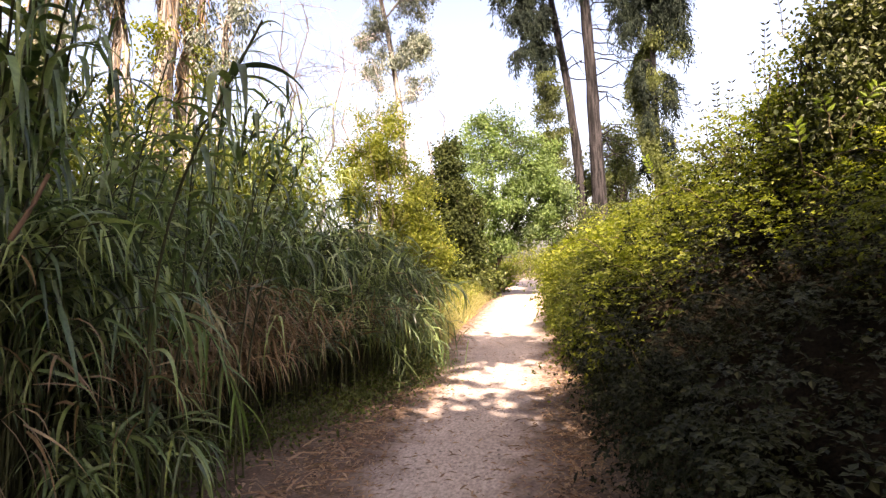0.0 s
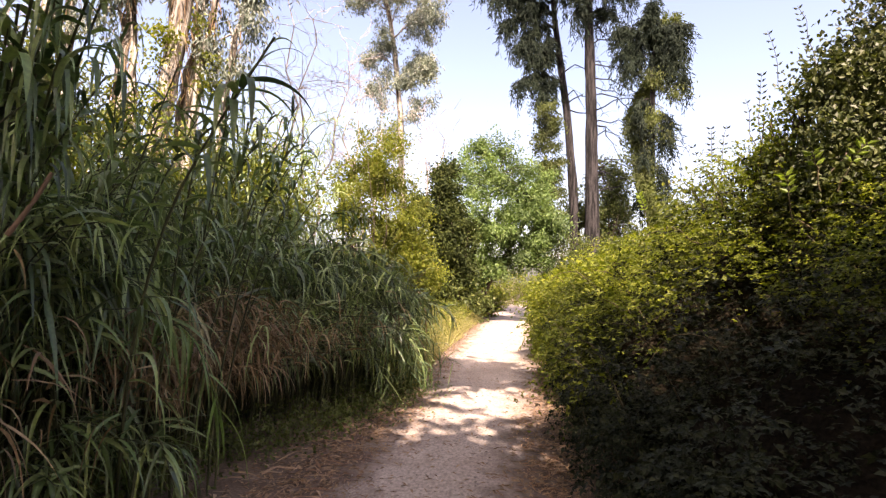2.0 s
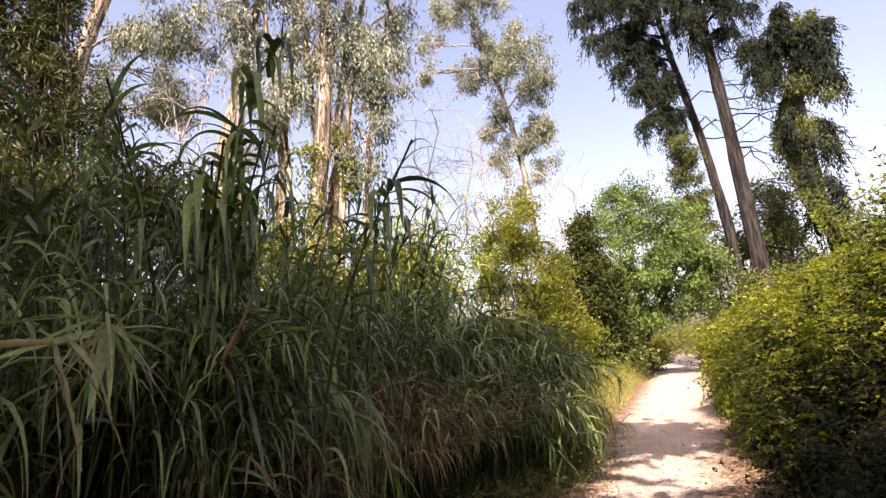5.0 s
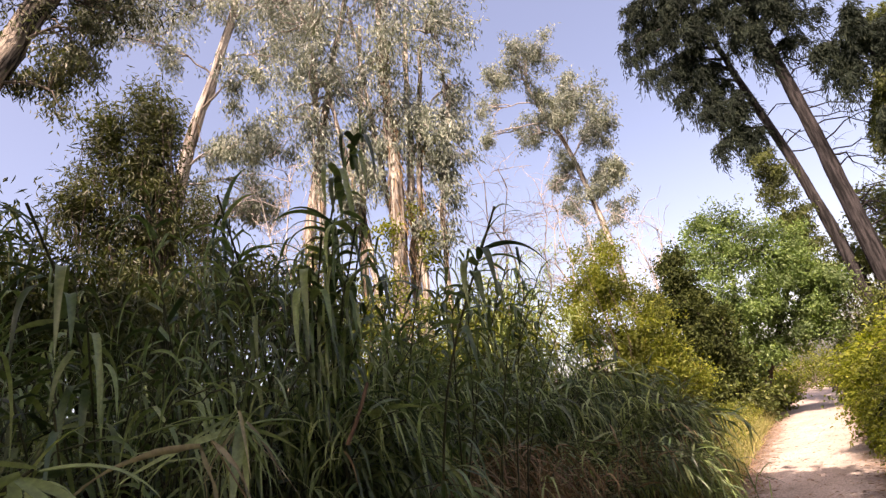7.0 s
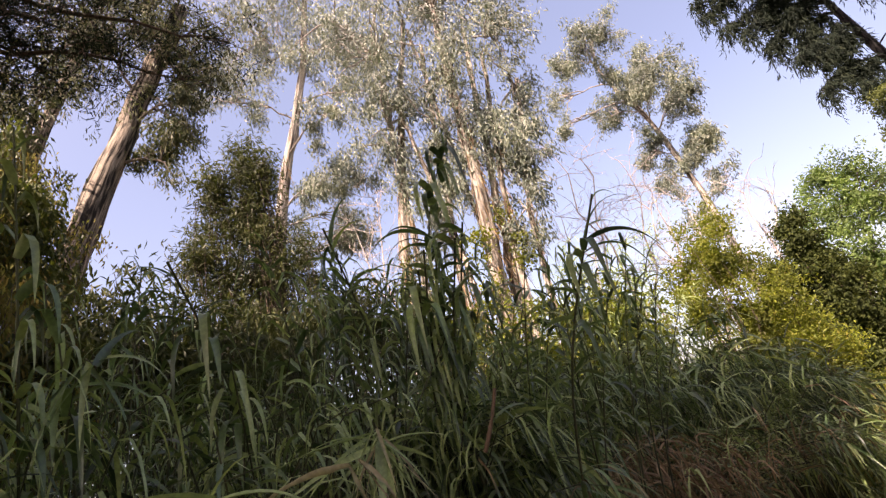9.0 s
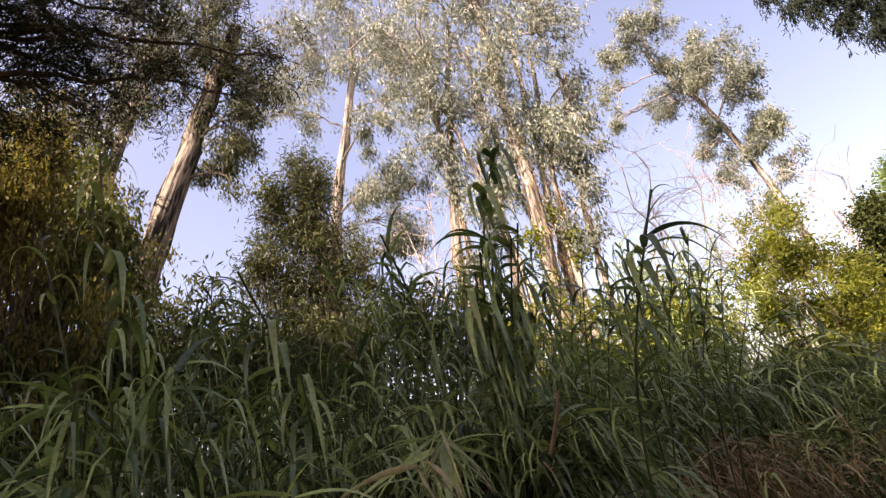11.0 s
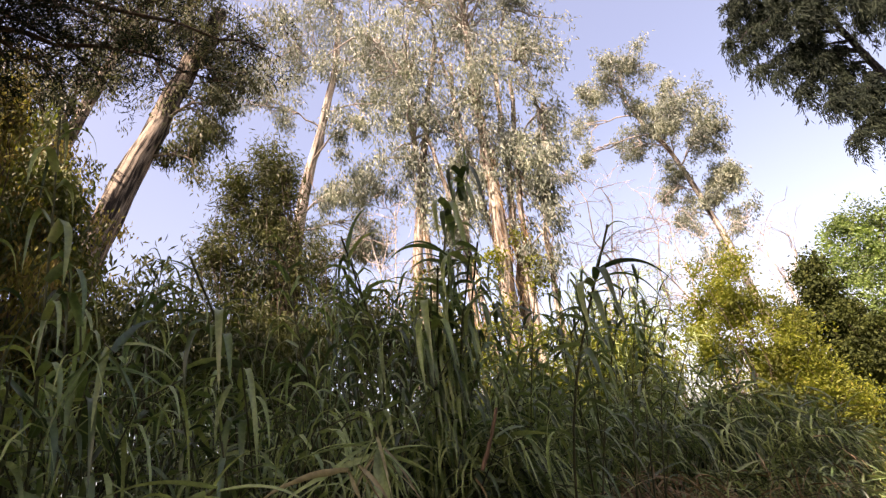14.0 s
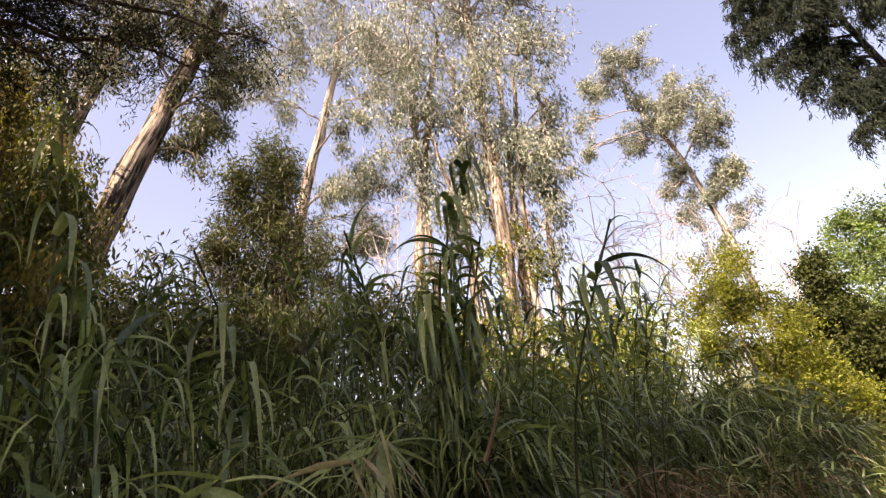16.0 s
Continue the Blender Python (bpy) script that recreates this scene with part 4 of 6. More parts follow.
conifer("conifer smothered by a yellow-green climber", ([(4.7, 22.6, 0), (4.7, 22.5, 8), (4.8, 22.45, 11.5)], 0.22, 0.08),
        [((5.6, 22.1, 10.6), 40), ((5.9, 22.0, 9.9), 30), ((3.5, 22.2, 11.2), 50), ((3.2, 22.1, 12.2), 50), ((5.9, 22.0, 12.2), 40), ((4.6, 21.8, 13.2), 50), ((5.3, 22, 12), 36), ((4.2, 22, 12.6), 36), ((5.4, 22.2, 8.2), 20), ((4.0, 22.0, 8.6), 24), ((5.3, 21.9, 7.2), 20), ((4.2, 22.0, 6.6), 20), ((5.1, 22.0, 5.6), 20), ((4.1, 22.1, 4.8), 16), ((5.9, 22.0, 11.2), 30), ((3.6, 22.0, 10.2), 24)], 33,
        climbers=[((4.6, 22.4, 4.2), (0.4, 0.4, 1.6), 60), ((4.5, 22.4, 6.4), (0.35, 0.4, 1.3), 60), ((4.75, 22.4, 8.2), (0.5, 0.5, 1.2), 60), ((4.9, 22.3, 9.9), (0.7, 0.6, 0.7), 60), ((4.2, 22.2, 2.6), (0.7, 0.6, 1.2), 110), ((4.9, 22.1, 3.4), (0.6, 0.6, 1.4), 100)],
        wrap=[((4.7 + r * math.cos(a) * (1.15 if math.cos(a) > 0 else 0.85), 22.5 + r * math.sin(a), z), int(7 + 10 * r)) for i in range(120)
              for z, a in [(1.6 + 11.6 * ((i * 0.618) % 1.0), i * 2.4)] for r in [float(np.interp(z, [1.5, 5, 7.5, 9, 10.4, 11.5, 13.2], [1.1, 0.85, 0.8, 1.1, 1.55, 1.25, 0.8])) * (0.35 + 1.0 * ((i * 0.37) % 1.0))]],
        climber_leaf=M_IVYSUN, dead=4)

# shrubs at the far end of the reeds and of the path
bush("yellow_shrub", "tall yellowish-green shrub in full sun behind the reeds", "shrub",
     [((-4.9, 16.4, 2.2), (1.3, 1.2, 2.2), 520), ((-5.0, 16.3, 4.9), (0.85, 0.8, 1.5), 330), ((-4.1, 16.5, 3.0), (0.8, 0.8, 1.6), 300), ((-5.9, 16, 4.0), (0.6, 0.7, 1.2), 160), ((-3.6, 16.6, 1.7), (0.5, 0.6, 0.9), 140)],
     M_YELLOW, 41, per=28, spread=0.12, size=(0.118, 0.05), hang=0.05, lumps=7)
bush("dark_shrub", "dark green ivy-covered column shrub", "shrub",
     [((-3.45, 20.2, 2.4), (0.95, 0.9, 2.3), 480), ((-3.5, 20.1, 4.9), (0.5, 0.5, 1.1), 170), ((-2.9, 20.1, 3.6), (0.6, 0.6, 1.3), 180), ((-4.5, 20, 4.0), (0.5, 0.5, 1.6), 140)],
     M_DARKBUSH, 42, lumps=8, per=30, spread=0.14, size=(0.14, 0.075))
tree("locust_tree", "light green feathery tree overhanging the path", "tree",
     [([(-2.9, 22.6, 0), (-2.6, 22.6, 2.8), (-1.9, 22.4, 5.4)], 0.18, 0.05), ([(-2.8, 22.8, 0), (-1.2, 22.7, 2.9), (-0.2, 22.5, 4.6)], 0.13, 0.035)],
     [((-2.9, 21.9, 6.3), (1.05, 0.9, 1.1), 246), ((-1.6, 21.9, 6.2), (1.2, 1.0, 1.2), 319), ((-0.35, 21.9, 5.4), (1.1, 1.0, 1.1), 319), ((0.45, 22.0, 4.3), (0.75, 0.9, 1.1), 232), ((-2.3, 21.9, 4.3), (1.0, 1.0, 1.2), 275),
      ((-1.0, 21.9, 4.0), (1.1, 1.0, 1.1), 290), ((-2.5, 21.8, 2.4), (0.8, 0.8, 1.1), 203), ((-1.5, 22.1, 2.4), (0.7, 0.7, 0.9), 159), ((-0.4, 22.3, 2.8), (0.7, 0.7, 0.6), 130), ((-3.5, 21.8, 5.2), (0.6, 0.6, 1.1), 130), ((0.3, 22.0, 3.2), (0.6, 0.7, 0.7), 130)],
     M_LIME, M_BARK_DARK, 43, lumps=12, per=20, spread=0.13, size=(0.14, 0.06), hang=0.3, low=0.2)
bush("roadside_shrub", "rounded green shrub leaning towards the path", "shrub",
     [((-2.75, 21.6, 0.75), (0.75, 1.1, 0.8), 300), ((-3.1, 19.6, 0.8), (0.7, 0.9, 0.85), 220)], M_WEED, 44, per=11, spread=0.12, size=(0.18, 0.09))
bush("roadside_shrub", "pale green shrub at the bend of the path", "shrub",
     [((-2.7, 26.0, 0.8), (0.9, 1.4, 1.0), 220), ((-2.6, 31.0, 0.9), (1.0, 2.0, 1.2), 180), ((1.2, 40, 1.0), (2.5, 2.0, 1.5), 260), ((-2.6, 43, 1.2), (2.4, 2.0, 1.8), 260), ((-0.4, 62, 1.6), (4, 2, 2.2), 260)],
     M_YELLOW, 45, per=15, spread=0.14, size=(0.16, 0.08))
bush("roadside_shrub", "sunlit light green shrubs behind the reed thicket", "shrub",
     [((-8.0, 14, 2.8), (1.5, 1.3, 2.6), 300), ((-10.6, 13.4, 2.4), (1.7, 1.4, 2.4), 240), ((-13, 12, 2.0), (1.8, 1.8, 2.0), 200), ((-6.6, 12.6, 2.6), (0.9, 0.9, 2.2), 190)],
     M_LIME, 46, per=14, spread=0.16, size=(0.16, 0.07))
bush("roadside_shrub", "yellow-green shrubs glowing in the sun behind the reeds", "shrub",
     [((-7.4, 10.4, 2.2), (0.9, 0.8, 2.0), 170), ((-9.6, 9.2, 2.2), (1.0, 0.9, 1.9), 160), ((-6.2, 11.0, 2.0), (0.7, 0.7, 1.8), 130), ((-7.5, 7.3, 2.75), (0.7, 0.6, 1.4), 300), ((-6.5, 7.9, 2.65), (0.7, 0.6, 1.4), 300), ((-5.6, 8.6, 2.55), (0.7, 0.6, 1.4), 300), ((-4.95, 9.1, 2.45), (0.7, 0.6, 1.4), 300)],
     M_YELLOW, 52, per=18, spread=0.14, size=(0.14, 0.055))
bush("roadside_shrub", "undergrowth of small trees at the foot of the conifers", "shrub",
     [((1.6, 22, 1.6), (0.8, 0.9, 1.8), 240), ((3.4, 23, 1.8), (1.2, 0.9, 1.8), 240), ((5.6, 21.5, 2.6), (1.6, 1.2, 2.2), 300), ((2.9, 25.5, 4.2), (1.2, 0.8, 2.8), 240), ((0.9, 26.5, 2.6), (0.7, 0.8, 2.2), 160), ((3.5, 25.0, 4.6), (1.1, 0.8, 1.6), 180), ((4.0, 25.2, 6.4), (0.7, 0.7, 1.2), 70), ((1.9, 26.2, 5.0), (0.7, 0.7, 1.8), 120), ((3.4, 26.4, 6.8), (0.8, 0.7, 1.4), 120), ((3.9, 26.2, 5.2), (0.7, 0.7, 1.6), 140), ((3.0, 26.6, 3.4), (0.9, 0.7, 1.8), 160)],
     M_WEED, 47, per=18, spread=0.16, size=(0.15, 0.07))
bush("ivy_shrub", "dark bushy small tree smothered in ivy and reed leaves", "shrub",
     [((-10.75, 5.2, 8.3), (0.5, 0.5, 1.3), 220), ((-11.0, 4.8, 6.2), (0.65, 0.65, 2.0), 300), ((-10.6, 5.5, 5.0), (0.6, 0.6, 2.2), 240), ((-11.1, 4.4, 9.0), (0.35, 0.35, 0.8), 90), ((-10.5, 5.5, 9.5), (0.3, 0.3, 0.8), 70), ((-10.7, 5.2, 10.1), (0.25, 0.25, 0.5), 50), ((-11.5, 4.0, 7.4), (0.4, 0.4, 1.2), 90), ((-10.2, 6.1, 6.6), (0.35, 0.35, 1.0), 70), ((-10.8, 5.1, 3), (0.8, 0.8, 2), 200)],
     M_SHRUB, 48, per=27, spread=0.18, size=(0.18, 0.033), hang=0.3, lumps=10)
bush("undergrowth", "dark leafy undergrowth behind the reed thicket", "shrub",
     [((-9.4, 2.6, 2.2), (1.3, 1.6, 2.2), 420), ((-10.0, 5.0, 2.2), (1.3, 1.5, 2.2), 380), ((-9.8, -0.6, 2.4), (1.3, 1.6, 2.3), 380), ((-10.6, 7.6, 2.0), (1.4, 1.5, 2.0), 300), ((-9.2, 3.4, 4.4), (0.8, 0.9, 1.2), 110), ((-11.8, 2.4, 4.6), (0.9, 1.0, 1.8), 160)],
     M_DARKBUSH, 51, per=16, spread=0.2, size=(0.2, 0.056), hang=0.45)
bush("undergrowth", "olive-green leafy undergrowth showing between the reeds", "shrub",
     [((-9.72, 2.13, 5.2), (0.75, 0.75, 0.8), 130), ((-9.9, 2.38, 4.47), (0.75, 0.75, 0.8), 130), ((-9.63, 2.93, 4.81), (0.75, 0.75, 0.8), 130), ((-8.65, 5.98, 4.85), (0.75, 0.75, 0.8), 130), ((-8.37, 6.56, 4.42), (0.75, 0.75, 0.8), 130), ((-9.24, 5.25, 4.53), (0.75, 0.75, 0.8), 130), ((-9.28, 4.0, 4.62), (0.75, 0.75, 0.8), 130), ((-9.51, 1.63, 4.53), (0.75, 0.75, 0.8), 130), ((-8.26, 7.52, 4.29), (0.75, 0.75, 0.8), 130)],
     M_SHRUB, 53, per=15, spread=0.2, size=(0.2, 0.05), hang=0.4)
bush("vine_tangle", "brown and olive tangle of withered vines on tall stems", "shrub",
     [((-10.3, -0.4, 5.2), (0.6, 0.6, 2.4), 240), ((-9.9, 0.5, 3.4), (1.1, 1.2, 2.2), 260), ((-10.4, -1.4, 5.0), (0.8, 0.8, 2.6), 240), ((-10.7, 0.7, 5.6), (0.4, 0.4, 1.9), 180), ((-10.8, 1.5, 4.6), (0.6, 0.6, 1.5), 180), ((-9.8, -0.7, 7.8), (0.5, 0.5, 1.6), 170), ((-9.6, -0.2, 8.6), (0.35, 0.35, 1.2), 100), ((-12.4, 1.2, 7.6), (0.6, 0.6, 2.4), 170), ((-11.6, 0.2, 7.2), (0.4, 0.4, 2.2), 130)],
     M_VINE, 49, per=24, spread=0.15, size=(0.15, 0.05), hang=0.55)
bush("vine_tangle", "olive-green climbers hanging in the light on tall stems", "shrub",
     [((-11.4, -0.9, 8.4), (0.5, 0.5, 2.2), 150), ((-11.2, 0.3, 8.2), (0.4, 0.4, 1.6), 120), ((-11.0, 0.9, 7.6), (0.4, 0.4, 1.5), 120), ((-10.6, 0.2, 6.6), (0.5, 0.5, 1.4), 110), ((-10.0, 1.0, 4.8), (0.5, 0.5, 1.2), 90), ((-11.8, 1.4, 5.8), (0.5, 0.5, 1.6), 110)],
     M_IVYSUN, 50, per=20, spread=0.16, size=(0.15, 0.07), hang=0.5)


def dead_shrub(at, tops, seed):
    """Bare pale twigs that fork again and again."""
    rng = np.random.RandomState(seed)
    th = thing("bare_shrub", "leafless shrub of thin pale dead branches", "shrub", at, "bare shrubs behind the reeds")
    at = np.array(at, float)
    for top in tops:
        top = np.array(top, float)
        main = curve_between(at, top, 0.3, rng, 9, 0.05)
        tubes = [(main, np.linspace(0.085, 0.014, 9))]
        for _ in range(18):
            i = rng.randint(4, 9)
            e = main[i] + unit(rng.normal(0, 1, 3) * [1, 1, 0.6] + UP * 0.7) * rng.uniform(0.8, 2.2)
            b = curve_between(main[i], e, 0.1, rng, 5, 0.12)
            tubes.append((b, np.linspace(0.014, 0.006, 5)))
            for _ in range(4):
                j = rng.randint(1, 5)
                e2 = b[j] + unit(rng.normal(0, 1, 3) + UP * 0.3) * rng.uniform(0.4, 1.1)
                tubes.append((curve_between(b[j], e2, 0.05, rng, 4, 0.15), np.linspace(0.008, 0.004, 4)))
        v, f = tube_arrays(tubes, 4)
        under(new("branch", raw_mesh("branch", v, f, M_TWIG, True)), th)


dead_shrub((-8.6, 18, 0), [(-9.7, 17.4, 9.4), (-8.3, 18.1, 11.4), (-9.2, 17.7, 12.2), (-7.0, 18.6, 9.8)], 61)
dead_shrub((-6.4, 18.8, 0), [(-6.6, 18.8, 9.0), (-5.8, 19, 8.0), (-7.2, 18.4, 9.0)], 62)
dead_shrub((-13.0, 10.5, 0), [(-13.4, 10.2, 10), (-12.6, 10.8, 10.6)], 63)
dead_shrub((-4.3, 21.6, 0), [(-4.5, 21.5, 8.0), (-3.8, 21.6, 7.6)], 64)


# shade trees beside and behind the path, and the pine whose boughs reach over the reeds
def pine(label, foot, height, boughs, seed, tufts=34, radius=0.2):
    rng = np.random.RandomState(seed)
    th = thing("pine", label, "tree", foot, "pines near the path")
    line = smooth_line([foot, (foot[0] + 0.1, foot[1] + 0.1, height * 0.6), (foot[0] + 0.2, foot[1] + 0.1, height)], 20)
    v, f = tube_arrays([(line, np.linspace(radius, 0.05, 20))], 12)
    under(new("trunk", raw_mesh("trunk", v, f, M_BARK_DARK, True)), th)
    arrays = []
    for tip in boughs:
        tip = np.array(tip, float)
        j = int(np.argmin(np.abs(line[:, 2] - tip[2] - 0.1)))
        main = curve_between(line[j], tip, 0.25, rng, 10, 0.05)
        tubes = [(main, np.linspace(0.055, 0.012, 10))]
        ends = []
        for _ in range(tufts):
            i = rng.randint(3, 10)
            e = main[i] + rng.normal(0, 0.42, 3) * [1, 1, 0.45] - UP * 0.08
            tubes.append((curve_between(main[i], e, 0.05, rng, 4, 0.1), np.linspace(0.009, 0.003, 4)))
            ends.append(e)
        v, f = tube_arrays(tubes, 5)
        under(new("bough", raw_mesh("bough", v, f, M_BARK_DARK, True)), th)
        ends = np.array(ends)
        k = 30
        n = len(ends) * k
        P = np.repeat(ends, k, 0) + rng.normal(0, 0.085, (n, 3))
        arrays.append(leaf_arrays(P, rng.normal(size=(n, 3)) - UP * 0.3, rng.normal(size=(n, 3)), rng.uniform(0.07, 0.17, n), rng.uniform(0.012, 0.022, n)))
    v, f = join(arrays)
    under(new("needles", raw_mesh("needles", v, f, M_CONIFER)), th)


pine("dark pine whose boughs reach over the reeds", (-7.4, -1.3, 0), 15,
     [(-6.6, 2.3, 8.1), (-6.3, 3.0, 8.9), (-6.9, 1.4, 9.6), (-6.6, 2.2, 10.6), (-6.2, 0.6, 11.4), (-7.6, 0.8, 8.4), (-8.0, -0.6, 7.9), (-7.4, 1.0, 11.2), (-6.4, -1.0, 9.0), (-7.7, 0.0, 9.4), (-6.8, 2.0, 12.2), (-8.6, 0.4, 10.4), (-7.2, -0.4, 8.4), (-7.0, 0.3, 7.6), (-7.4, -0.9, 7.2), (-7.0, -1.6, 8.2), (-6.9, 0.9, 10.2), (-6.4, 1.6, 11.4), (-6.0, 2.4, 9.8), (-6.8, 0.2, 8.8), (-6.6, 0.9, 8.4), (-6.7, -0.2, 10.4), (-6.3, 1.0, 10.6), (-7.0, -0.6, 10.0)], 71, 42)

# ---------------------------------------------------------------- reeds
FRONT_Y = [-9, 1.0, 2.6, 3.6, 4.2, 5.2, 6.4, 7.4, 8.0, 8.6]
FRONT_X = [-2.7, -2.45, -2.7, -3.15, -2.8, -2.45, -2.1, -2.1, -2.5, -3.4]


def front(y):
    return np.interp(y, FRONT_Y, FRONT_X)


def reed(base, tip, rng, leaves=12, leaf=(0.62, 0.055), material=None, label="tall green reed with broad arching leaves", curve=0.12, lowest=0.42, kink=0.75, steep=0.0):
    """One reed: a jointed stem from base to tip, and leaves on two sides of it, each a part."""
    base, tip = np.array(base, float), np.array(tip, float)
    th = thing("giant_reed", label, "reed", base, "reeds at the front of the thicket")
    s = np.linspace(0, 1, 14)
    lean = (tip - base) * [1, 1, 0]
    line = base + UP * s[:, None] * (tip[2] - base[2]) + lean * (s[:, None] ** 2)
    joints = 1 + 0.18 * (np.arange(14) % 2)
    v, f = tube_arrays([(line, np.linspace(0.0085, 0.003, 14) * joints)], 7)
    under(new("stem", raw_mesh("stem", v, f, M_STEM, True)), th)
    a0 = rng.uniform(0, np.pi)
    for i in range(leaves):
        q = lowest + (1 - lowest) * ((i + 0.5) / leaves) ** 0.62
        p = np.array([np.interp(q, s, line[:, k]) for k in range(3)])
        a = a0 + np.pi * (i % 2) + rng.normal(0, 0.5)
        up = 0.4 + steep + 1.1 * q ** 3 + rng.normal(0, 0.25)
        d = np.array([math.cos(a), math.sin(a), up * 0.8])
        ln = leaf[0] * rng.uniform(0.7, 1.2)
        wide = leaf[1] * rng.uniform(0.75, 1.15) * (1.0 if i < leaves - 3 else 0.65)
        v, f = blade_arrays(p[None], d[None], ln, wide, rng.uniform(1.3, 3.0), 8, 0.8, rng, 0.6, kink * rng.uniform(0.3, 1.1), 0.22)
        under(new("leaf", raw_mesh("reed_leaf", v, f, material or M_REED, True)), th)
    return th


def hero_reed(base, tip, label, rng, spec, via=(), layers=3):
    """A reed whose leaves are named one by one, some with smaller ones behind them."""
    base, tip = np.array(base, float), np.array(tip, float)
    th = thing("giant_reed", label, "reed", base, "reeds at the front of the thicket")
    s = np.linspace(0, 1, 16)
    if via:
        line = smooth_line([base, *via, tip], 16)
    else:
        line = base + UP * s[:, None] * (tip[2] - base[2]) + (tip - base) * [1, 1, 0] * (s[:, None] ** 3.5)
    v, f = tube_arrays([(line, np.linspace(0.009, 0.005, 16) * (1 + 0.15 * (np.arange(16) % 2)))], 8)
    under(new("stem", raw_mesh("stem", v, f, M_STEM, True)), th)
    across, near = np.array([0.77, 0.64, 0]), np.array([0.64, -0.77, 0])
    low = [(q, rng.uniform(-1, 1), rng.uniform(-0.2, 0.7), rng.uniform(0.3, 1.0), 0.46, 0.05, rng.choice([1.4, 2.0, 2.8])) for q in np.linspace(0.38, 0.7, 7)]
    for q, a, c, u, ln, wd, dr in list(spec) + low:
        p = np.array([np.interp(q, s, line[:, k]) for k in range(3)])
        d = across * a + near * c + UP * u + rng.normal(0, 0.06, 3)
        folded = dr > 2.3
        if folded:
            d = d * [1, 1, 0.6] + near * 0.3
        for k in range(layers):
            e = d + rng.normal(0, 0.28 * k, 3)
            v, f = blade_arrays((p - UP * 0.05 * k)[None], e[None], ln * (1 - 0.18 * k), wd * (0.72 if folded else 0.66), dr * (1.05 if folded else 1.1), 14, 0.5 if folded else 1.0, rng, 0.45, 0.25 if folded else 0.1, 0.2)
            under(new("leaf", raw_mesh("reed_leaf", v, f, M_REED, True)), th)
    return th


def hanging_shoot(pts, leaves, leaf, material, label, rng):
    """A shoot that arches over and hangs, with narrow leaves that follow it down."""
    th = thing("giant_reed", label, "reed", pts[0], "reeds at the front of the thicket")
    line = smooth_line(pts, 20)
    v, f = tube_arrays([(line, np.linspace(0.009, 0.003, 20))], 6)
    under(new("stem", raw_mesh("stem", v, f, M_STEM, True)), th)
    for i in range(leaves):
        q = 9 + 10.0 * (i + rng.uniform(0, 1)) / leaves
        j = min(18, int(q))
        p = line[j] + (line[j + 1] - line[j]) * (q - j)
        tan = unit(line[j + 1] - line[j])
        d = tan * 0.8 + rng.normal(0, 0.5, 3)
        v, f = blade_arrays(p[None], d[None], leaf[0] * rng.uniform(0.7, 1.2), leaf[1] * rng.uniform(0.7, 1.3), rng.uniform(0.5, 1.5), 8, 0.8, rng, 0.55, 0.1, 0.2)
        under(new("leaf", raw_mesh("shoot_leaf", v, f, material, True)), th)
    return th


